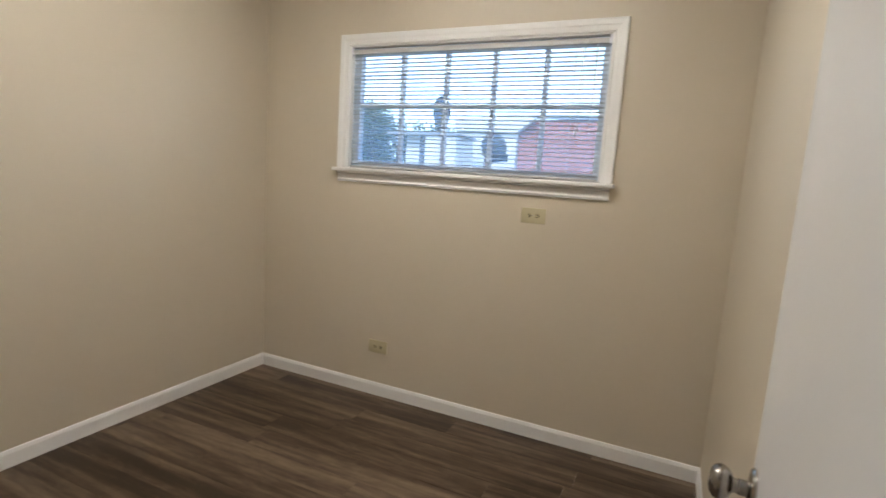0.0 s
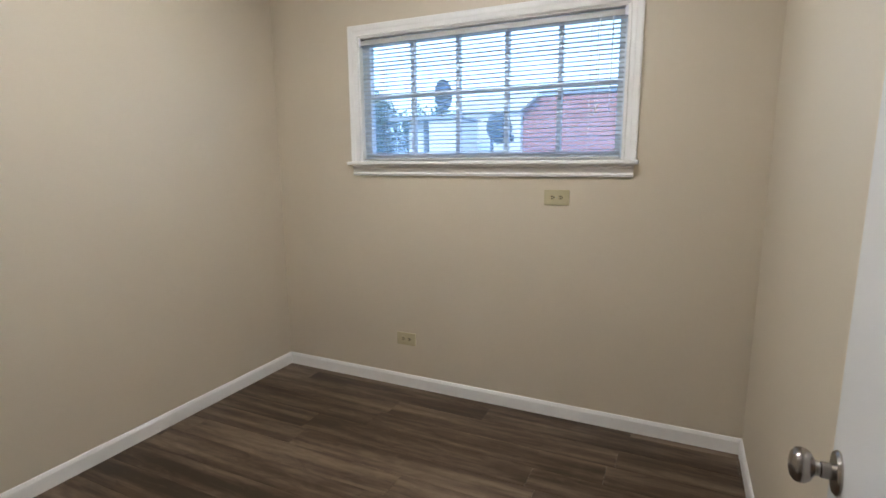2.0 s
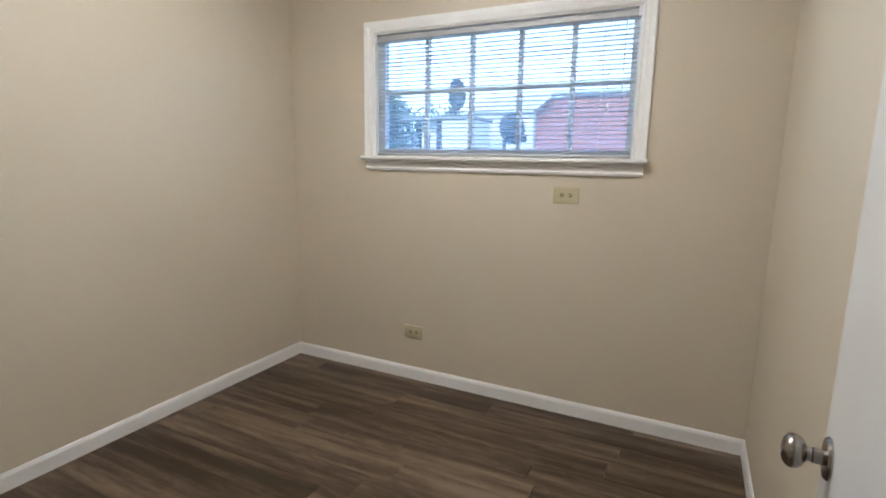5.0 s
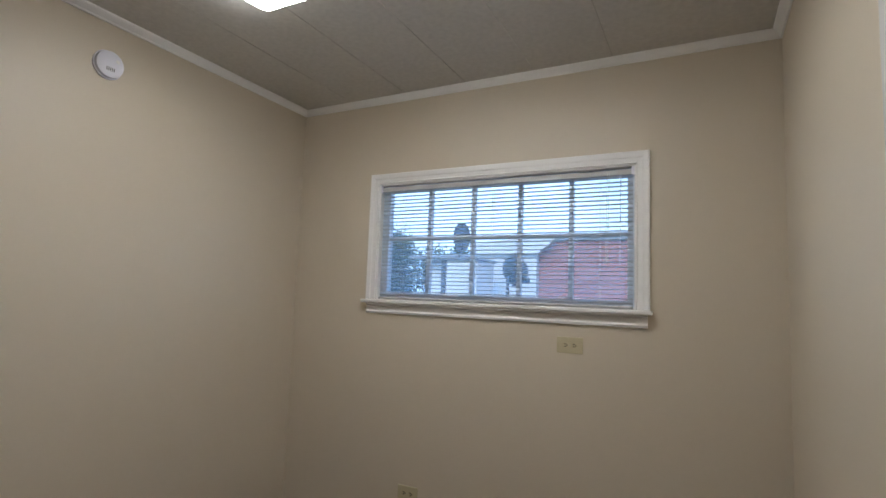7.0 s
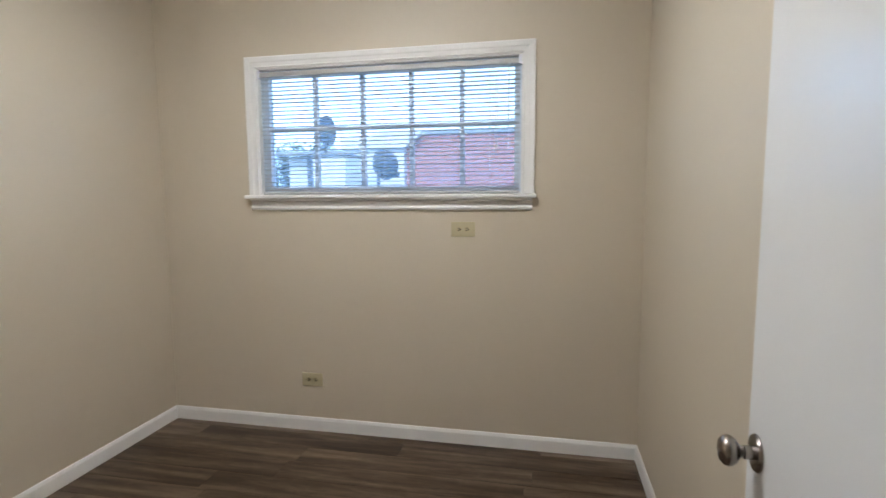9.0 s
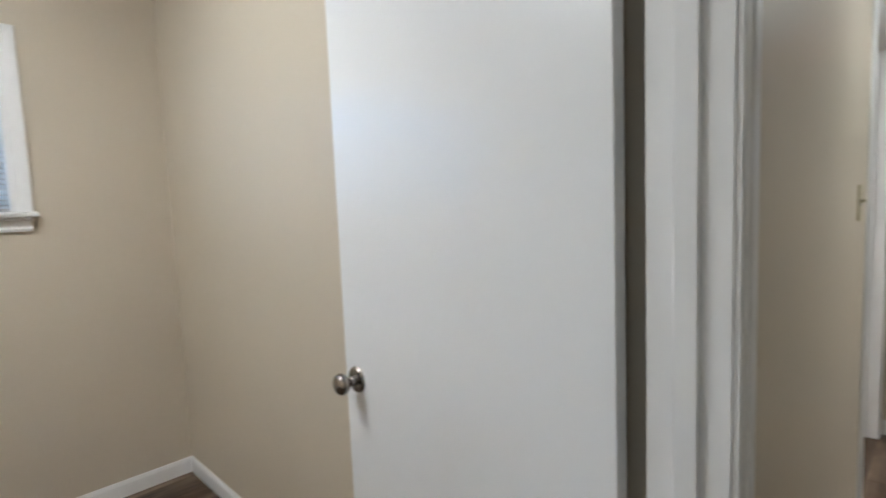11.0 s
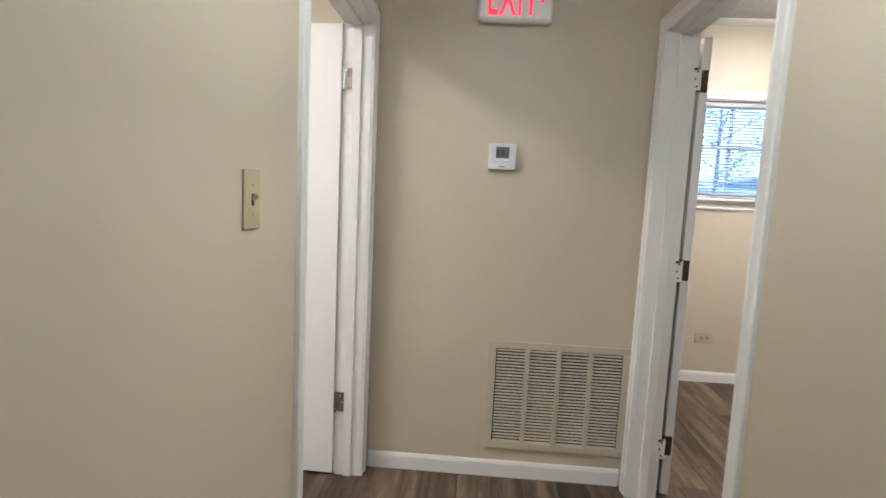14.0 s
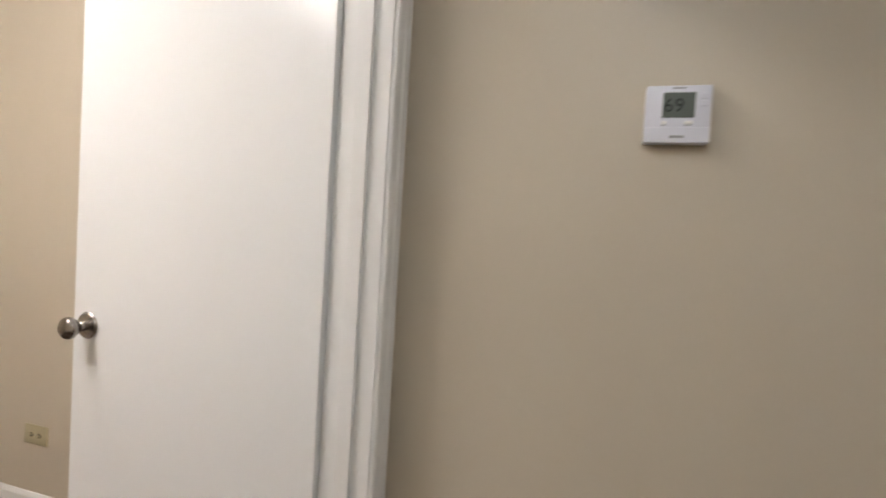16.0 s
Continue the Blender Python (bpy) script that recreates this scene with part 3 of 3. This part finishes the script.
# ---- wall fittings: local x along the wall, -y out of the wall, z up, centre at the origin ----
def outlet(m):
    ob = thing("outlet", m, "almond duplex wall outlet with a cover plate", "outlet", "wall outlets")
    w, h = 0.130, 0.080
    part("cover_plate", soft_box(-w / 2, w / 2, -0.0065, 0, -h / 2, h / 2, 0.003, 3), ALMOND, ob, "", True)
    for s in (-1, 1):
        bm = lathe([(0, 0), (0.0165, 0), (0.0165, 0.0012), (0.0155, 0.002), (0, 0.002)], 24)
        for v in bm.verts:
            v.co.y = max(-0.0135, min(0.0135, v.co.y))
        r = part("receptacle", turned(bm, pose(s * 0.0215, -0.006, 0, 90, 0, 0)), ALMOND_D, ob)
        part("slot", boxes((s * 0.0215 - 0.0065, s * 0.0215 + 0.0050, -0.0090, -0.0075, 0.0034, 0.0078)), SLOT, r)
        part("slot", boxes((s * 0.0215 - 0.0055, s * 0.0215 + 0.0050, -0.0090, -0.0075, -0.0078, -0.0034)), SLOT, r)
        bm = bmesh.new()
        rod(bm, (s * 0.0215 + 0.009, -0.0085, 0), (s * 0.0215 + 0.009, -0.0075, 0), 0.0034, 10)
        part("ground_hole", bm, SLOT, r)
    part("screw", turned(lathe([(0, 0), (0.0035, 0), (0.003, 0.0012), (0, 0.0016)], 12), pose(0, -0.006, 0, 90, 0, 0)), SCREW, ob)
    return ob


outlet_a = outlet(pose(-0.916, 0, 1.199))
copy_thing(outlet_a, pose(-1.812, 0, 0.310))
copy_thing(outlet_a, pose(X_RM, -4.815, 0.34, 0, 0, -90))
copy_thing(outlet_a, pose(X_L, -0.90, 0.32, 0, 0, -90))

switch = thing("light_switch", pose(1.410, Y_HALL, 1.297), "almond toggle light switch on the hall wall", "light switch")
part("cover_plate", soft_box(-0.038, 0.038, -0.006, 0, -0.0625, 0.0625, 0.0025, 3), ALMOND, switch, "", True)
part("bezel", soft_box(-0.0055, 0.0055, -0.0072, -0.005, -0.0125, 0.0125, 0.0008, 1), SLOT, switch)
part("toggle", turned(soft_box(-0.0042, 0.0042, -0.017, 0, -0.005, 0.005, 0.0015), pose(0, -0.004, 0.001, -28, 0, 0)), ALMOND, switch)
for z in (-0.030, 0.030):
    part("screw", turned(lathe([(0, 0), (0.0035, 0), (0.003, 0.0012), (0, 0.0016)], 12), pose(0, -0.006, z, 90, 0, 0)), SCREW, switch)

# thermostat on the end wall: wall faces -x
thermo = thing("thermostat", pose(X_END, -3.155, 1.504, 0, 0, -90), "white square digital thermostat with a grey display", "thermostat")
part("body", soft_box(-0.0595, 0.0595, -0.026, 0, -0.0565, 0.0565, 0.004, 3), PLASTIC, thermo, "", True)
part("door_flap", soft_box(-0.059, 0.059, -0.029, -0.025, -0.056, -0.026, 0.0015), PLASTIC, thermo)
part("flap_notch", soft_box(-0.013, 0.013, -0.0305, -0.028, -0.047, -0.042, 0.001, 1), GREY_MARK, thermo)
part("display", soft_box(-0.028, 0.030, -0.0275, -0.025, -0.007, 0.042, 0.0008, 1), LCD, thermo, "grey liquid-crystal display")
digits = turned(text_mesh("69", 0.026, 0.034, 0.01), pose(-0.008, -0.0278, 0.017))
for v in digits.verts:
    v.co.y = -0.0280 if v.co.y < -0.0278 else -0.0272
part("digits", digits, LCD_INK, thermo)
for x, w in ((-0.024, 0.010), (0.020, 0.016)):
    part("button", soft_box(x - w / 2, x + w / 2, -0.0285, -0.025, -0.020, -0.013, 0.002), SIGN, thermo)
    part("button_mark", boxes((x - w / 2 + 0.001, x + w / 2 - 0.001, -0.0262, -0.0255, -0.0225, -0.0205)), GREY_MARK, thermo)
part("button", soft_box(0.040, 0.054, -0.0285, -0.025, 0.028, 0.040, 0.002), PLASTIC, thermo)
part("button", soft_box(0.040, 0.054, -0.0285, -0.025, 0.014, 0.026, 0.002), PLASTIC, thermo)
part("top_mark", boxes((-0.012, 0.012, -0.0266, -0.0255, 0.049, 0.052)), GREY_MARK, thermo)

# return air grille
GW, GH = 0.648, 0.520
grille = thing("return_air_grille", pose(X_END, -3.471, 0.144 + GH / 2, 0, 0, -90), "almond enamelled return air grille with louvres", "air grille")
# no duct is modelled: a black sheet gives the shade between the louvres
part("backing", boxes((-GW / 2 + 0.02, GW / 2 - 0.02, -0.002, -0.0004, -GH / 2 + 0.02, GH / 2 - 0.02)), VOID, grille, "black sheet standing in for the shaded opening behind the louvres")
for a in ((-GW / 2, GW / 2, GH / 2 - 0.034, GH / 2), (-GW / 2, GW / 2, -GH / 2, -GH / 2 + 0.034), (-GW / 2, -GW / 2 + 0.034, -GH / 2 + 0.034, GH / 2 - 0.034), (GW / 2 - 0.034, GW / 2, -GH / 2 + 0.034, GH / 2 - 0.034)):
    part("frame", soft_box(a[0], a[1], -0.012, 0, a[2], a[3], 0.003), GRILLE, grille)
cw = (GW - 0.068) / 4
for i in range(1, 4):
    x = -GW / 2 + 0.034 + cw * i
    part("divider", soft_box(x - 0.010, x + 0.010, -0.0125, -0.002, -GH / 2 + 0.034, GH / 2 - 0.034, 0.002), GRILLE, grille)
bm = bmesh.new()
profile_run(bm, [(-0.0115, -0.0030), (-0.0112, -0.0042), (-0.0035, 0.0010), (-0.0038, 0.0022)], (-cw / 2 + 0.004, 0, 0), (cw / 2 - 0.004, 0, 0), (0, 1, 0), (0, 0, 1))
louvre = bpy.data.meshes.new("louvre")
bm.to_mesh(louvre)
bm.free()
louvre.materials.append(GRILLE)
NL = 30
for i in range(4):
    for j in range(NL):
        o = new("louvre", louvre)
        o.parent = grille
        o.matrix_basis = pose(-GW / 2 + 0.034 + cw * (i + 0.5), 0, -GH / 2 + 0.041 + (GH - 0.082) * j / (NL - 1))
for x in (-GW / 2 + 0.016, GW / 2 - 0.016):
    part("screw", turned(lathe([(0, 0), (0.004, 0), (0.0034, 0.0014), (0, 0.002)], 12), pose(x, -0.012, 0.05, 90, 0, 0)), SCREW, grille)

# exit sign hung under the hall ceiling
sign = thing("exit_sign", pose(2.625, -3.172, 2.168, 0, 0, -90), "white plastic exit sign with lit red letters", "exit sign")
part("housing", soft_box(-0.158, 0.158, -0.004, 0.045, -0.098, 0.098, 0.014, 4), SIGN, sign, "", True)
part("face_plate", soft_box(-0.150, 0.150, -0.0075, -0.003, -0.090, 0.090, 0.003), SIGN, sign)
letters = turned(text_mesh("EXIT", 0.152, 0.206, 0.02, 0.006), pose(-0.010, -0.008, 0))
for v in letters.verts:
    v.co.y = -0.0095 if v.co.y < -0.008 else -0.0065
part("lettering", letters, RED, sign, "lit red capital letters")
bm = bmesh.new()
profile_run(bm, [(-0.002, 0.024), (0.010, 0.024), (0.024, 0.0), (0.010, -0.024), (-0.002, -0.024), (0.012, 0.0)], (0.104, -0.0065, 0), (0.104, -0.0095, 0), (1, 0, 0), (0, 0, 1))
part("arrow", bm, RED, sign, "lit red arrowhead")
part("canopy", soft_box(-0.058, 0.058, -0.002, 0.04, 0.097, H_HALL - 2.168 - 0.0005, 0.004), SIGN, sign)

# smoke detector high on the west wall
det = thing("smoke_detector", pose(XW, -1.302, 2.413, 0, 90, 0), "round white smoke detector high on the wall", "smoke detector")
part("base", lathe([(0, 0), (0.066, 0), (0.067, 0.004), (0.066, 0.011), (0, 0.011)]), PLASTIC, det, "", True)
part("cover", lathe([(0, 0.011), (0.062, 0.011), (0.063, 0.016), (0.060, 0.027), (0.050, 0.033), (0.030, 0.036), (0, 0.0365)]), PLASTIC, det, "", True)
part("test_button", turned(lathe([(0, 0), (0.009, 0), (0.009, 0.002), (0, 0.003)], 20), pose(-0.018, 0.026, 0.0345)), SIGN, det)
for i in range(5):
    part("vent_slot", boxes((0.018, 0.034, -0.020 + 0.008 * i, -0.017 + 0.008 * i, 0.0345, 0.0362)), SLOT, det)


# ---- ceiling lamps ----
def ceiling_lamp(m, lens_mat):
    """A long fluorescent fixture with a wrapped, bowed lens; its top is at the origin."""
    ob = thing("ceiling_light", m, "lit fluorescent ceiling fixture with a wraparound lens", "ceiling light", "fluorescent fixtures")
    part("pan", soft_box(-0.60, 0.60, -0.10, 0.10, -0.030, 0, 0.003), LAMP_BODY, ob)
    prof = [(-0.14, -0.012), (-0.138, -0.035), (-0.118, -0.060), (-0.08, -0.074), (0, -0.080), (0.08, -0.074), (0.118, -0.060), (0.138, -0.035), (0.14, -0.012)]
    bottom = [p for p in prof if p[1] < -0.05]
    bm = bmesh.new()
    profile_run(bm, bottom, (-0.592, 0, 0), (0.592, 0, 0), (0, 1, 0), (0, 0, 1))
    part("lens", bm, lens_mat, ob, "glowing white prismatic lens")
    for s in (-1, 1):
        side = [(s * 0.14, -0.012), (s * 0.138, -0.035), (s * 0.1185, -0.0595), (s * 0.112, -0.0595), (s * 0.112, -0.012)]
        bm = bmesh.new()
        profile_run(bm, side, (-0.592, 0, 0), (0.592, 0, 0), (0, 1, 0), (0, 0, 1))
        part("lens_side", bm, LENS_SIDE, ob, "ribbed translucent side of the lens")
        part("lens_end", boxes((s * 0.590 - 0.002, s * 0.590 + 0.002, -0.111, 0.111, -0.0595, -0.031)), lens_mat, ob)
    for s in (-1, 1):
        part("end_clip", soft_box(s * 0.593 - 0.004, s * 0.593 + 0.004, -0.03, 0.03, -0.014, -0.004, 0.001), LAMP_BODY, ob)
    return ob


ceiling_lamp(pose(-1.345, -1.235, H_ROOM), LENS)
ceiling_lamp(pose(1.57, -1.30, H_ROOM), LENS_WARM)
ceiling_lamp(pose(3.0, -5.1, H_ROOM), LENS_WARM)

dome = thing("dome_light", pose(1.32, -3.19, H_HALL), "lit round glass dome light on the hall ceiling", "ceiling light")
part("pan", lathe([(0, 0), (0.165, 0), (0.168, -0.006), (0.165, -0.020), (0, -0.020)], 40), LAMP_BODY, dome, "", True)
part("shade", lathe([(0, -0.0205), (0.150, -0.0205), (0.150, -0.030), (0.138, -0.055), (0.105, -0.078), (0.055, -0.090), (0, -0.094)], 40), DOME, dome, "glowing frosted glass shade", True)
tagged(dome, group="hall dome lights")
# unseen extra dome, added to brighten the west-facing door and jamb
copy_thing(dome, pose(-2.1, -3.19, H_HALL))

# ---- outdoors ----
ground = structure("ground", boxes((-400, 400, -400, 400, -0.9, -0.7)), GROUND, "dull green ground around the building")


def siding_house(name, x0, x1, y0, y1, z1, mat, label, rise, eave=0.35):
    ob = thing(name, pose((x0 + x1) / 2, y0, -0.7), label, "house")
    w = (x1 - x0) / 2
    h = z1 + 0.7
    part("wall", boxes((-w, w, 0.012, y1 - y0, 0, h)), mat, ob)
    n = int(h / 0.2)
    bm = bmesh.new()
    profile_run(bm, [(0, 0), (0, 0.012), (h / n, 0.003), (h / n, 0)], (-w, 0.012, 0), (w, 0.012, 0), (0, 0, 1), (0, -1, 0))
    me = bpy.data.meshes.new("siding_board")
    bm.to_mesh(me)
    bm.free()
    me.materials.append(mat)
    for i in range(n):
        o = new("siding_board", me)
        o.parent = ob
        o.location = (0, 0, h * i / n)
    bm = bmesh.new()
    for a, b in ((-0.3, (y1 - y0) / 2),):
        v = [bm.verts.new(p) for p in ((-w - eave, -eave, h), (w + eave, -eave, h), (w + eave, (y1 - y0) / 2, h + rise), (-w - eave, (y1 - y0) / 2, h + rise), (w + eave, y1 - y0 + eave, h), (-w - eave, y1 - y0 + eave, h))]
        bm.faces.new((v[0], v[1], v[2], v[3]))
        bm.faces.new((v[3], v[2], v[4], v[5]))
    g = bmesh.ops.extrude_face_region(bm, geom=bm.faces[:])
    bmesh.ops.translate(bm, vec=(0, 0, 0.09), verts=[e for e in g["geom"] if isinstance(e, bmesh.types.BMVert)])
    bmesh.ops.recalc_face_normals(bm, faces=bm.faces[:])
    part("roof", bm, ROOF_GREY, ob)
    return ob


siding_house("salmon_house", -3.45, 6.0, 8.0, 15.0, 2.68, SALMON, "salmon red house with lapped siding and a low grey roof", 0.45, 0.05)
siding_house("white_shed", -6.5, -3.95, 8.6, 13.0, 2.32, WHITE_SIDING, "white sided building with a low grey roof", 0.25)
siding_house("white_house", 30.0, 44.0, -26.0, -16.0, 2.4, WHITE_SIDING, "white sided house across the yard", 0.9)


def dish_antenna(m, label, sx, sz, foot=0.0, top=1.15):
    ob = thing("satellite_dish", m, label, "satellite dish", "satellite dishes")
    bm = bmesh.new()
    rod(bm, (0, 0.1, foot), (0, 0.1, top - 0.1), 0.03, 10)
    part("mast", bm, DISH, ob)
    prof = [(0, 0.0), (0.12, 0.012), (0.22, 0.04), (0.30, 0.08), (0.305, 0.085), (0.30, 0.095), (0.22, 0.055), (0.12, 0.028), (0, 0.016)]
    bm = lathe(prof, 28)
    part("reflector", turned(bm, pose(0, 0, top, 80, 0, 0) @ Matrix.Diagonal((sx, sz, 1, 1))), DISH, ob, "", True)
    bm = bmesh.new()
    rod(bm, (0, -0.02, top - 0.25), (0, -0.38, top - 0.17), 0.014, 8)
    part("feed_arm", bm, DISH, ob)
    part("receiver", soft_box(-0.05, 0.05, -0.44, -0.36, top - 0.20, top - 0.09, 0.01), DISH, ob)
    return ob


annex = thing("white_annex", pose(-4.1, 7.75, -0.7), "white sided annex with a sloping pale eave", "house")
part("wall", boxes((-0.75, 0.64, 0.1, 2.0, 0, 3.1)), WHITE_SIDING, annex)
bm = bmesh.new()
profile_run(bm, [(-0.75, 3.10), (0.65, 3.08), (1.0, 3.35), (1.0, 3.43), (0.62, 3.45), (-0.75, 3.34)], (0, 0, 0), (0, 0.2, 0), (1, 0, 0), (0, 0, 1))
part("eave", bm, WHITE_SIDING, annex)
dish_antenna(pose(-4.60, 6.5, 2.19, 0, 0, 35), "dark oval satellite dish on the shed lid", 0.56, 1.0, 0.0, 0.40)
dish_antenna(pose(-3.21, 5.6, 0.75, 0, 0, 160), "dark satellite dish on a mast in the yard", 0.9, 0.85, -1.45)
stand = thing("equipment_shed", pose(-4.55, 6.3, -0.7), "white equipment shed with a flat lid", "shed")
part("body", soft_box(-0.26, 0.40, 0, 0.9, 0, 2.84, 0.02), WHITE_SIDING, stand)
part("corner_post", soft_box(-0.37, -0.262, 0, 0.12, 0, 2.84, 0.01), DISH, stand, "dark corner post")
part("lid", soft_box(-0.42, 0.44, -0.05, 0.95, 2.84, 2.89, 0.01), ROOF_GREY, stand)


def tree(m, height, spread, seed, leaves):
    rnd = random.Random(seed)
    ob = thing("tree", m, "bare-branched tree with sparse dark foliage", "tree", "trees behind the buildings")
    bm = bmesh.new()
    rod(bm, (0, 0, 0), (0.05, 0, height * 0.45), 0.16, 10, 0.10)
    rod(bm, (0.05, 0, height * 0.45), (0, 0.1, height * 0.95), 0.10, 8, 0.02)
    tips = []
    for i in range(16):
        a = rnd.uniform(0, 6.28)
        z = height * rnd.uniform(0.3, 0.85)
        l = spread * rnd.uniform(0.5, 1.0) * (1.1 - z / height * 0.6)
        e = Vector((l * math.cos(a), l * math.sin(a), z + l * rnd.uniform(0.3, 0.9)))
        rod(bm, (0.02, 0, z), e, 0.045, 6, 0.008)
        for k in range(5):
            f = rnd.uniform(0.35, 1)
            s = Vector((0.02, 0, z)).lerp(e, f)
            e2 = s + Vector((rnd.gauss(0, 0.35), rnd.gauss(0, 0.35), rnd.uniform(0.1, 0.6)))
            rod(bm, s, e2, 0.014, 5, 0.004)
            tips += [s, e2]
        tips.append(e)
    part("trunk", bm, BARK, ob)
    bm = bmesh.new()
    for i in range(leaves):
        c = rnd.choice(tips) + Vector((rnd.gauss(0, 0.22), rnd.gauss(0, 0.22), rnd.gauss(0, 0.2)))
        q = Euler((rnd.uniform(0, 6), rnd.uniform(0, 6), rnd.uniform(0, 6))).to_matrix()
        r = rnd.uniform(0.05, 0.11)
        bm.faces.new([bm.verts.new(c + q @ Vector(p) * r) for p in ((-1, 0, 0), (0, -0.45, 0.1), (1.1, 0, 0), (0, 0.45, 0.1))])
    part("crown", bm, LEAF, ob)
    return ob


tree(pose(-11.2, 14, -0.7), 4.2, 1.5, 3, 6000)
tree(pose(-9.6, 16, -0.7), 3.5, 1.5, 8, 6000)
tree(pose(-13.5, 17, -0.7), 4.8, 1.9, 5, 6000)
tree(pose(27.0, -15.0, -0.7), 9.0, 3.4, 11, 1100)
tree(pose(31.5, -13.0, -0.7), 6.5, 3.2, 13, 700)
tree(pose(30.0, -19.5, -0.7), 7.5, 3.2, 17, 700)

# ---- floor planks: each its own piece ----
PL, PW = 1.22, 0.152
plank_meshes = {}


def plank_mesh(l, w):
    key = (round(l, 3), round(w, 3))
    if key not in plank_meshes:
        bm = boxes((0, key[0], 0, key[1], -0.005, 0.0, 0.0005))
        me = bpy.data.meshes.new("plank")
        bm.to_mesh(me)
        bm.free()
        me.materials.append(OAK)
        plank_meshes[key] = me
    return plank_meshes[key]


# butt joints by row, counted from the window wall
JOINTS = {2: -1.75, 3: -0.565, 6: -0.17, 7: -0.262, 8: -0.405, 9: -1.59, 10: -0.63, 12: -1.92}


def lay(x0, x1, y0, y1, seed, first=PW, joints={}):
    rnd = random.Random(seed)
    y = y1
    row = 0
    while y > y0 + 0.004:
        w = min(PW if row else first, y - y0)
        x = x0 - rnd.uniform(0.05, 1.1)
        if row in joints:
            x = joints[row] - 3 * PL
        row += 1
        while x < x1 - 0.004:
            a, b = max(x, x0), min(x + PL, x1)
            if b - a > 0.004:
                o = new("plank", plank_mesh(b - a - 0.0006, w - 0.0006))
                o.parent = floor
                o.location = (a, y - w, 0)
            x += PL
        y -= w


lay(XW, 0, Y_IN, 0, 1, 0.055, JOINTS)
lay(-4.2, X_END, Y_S, Y_HALL, 2)
lay(0.1, X_L, Y_IN, 0, 3)
lay(0.42, X_RM, Y_RS, Y_R, 4)
lay(D1[0], D1[1], Y_HALL, Y_IN, 5)
lay(D2[0], D2[1], Y_HALL, Y_IN, 6)
lay(D3[0], D3[1], Y_R, Y_S, 7)
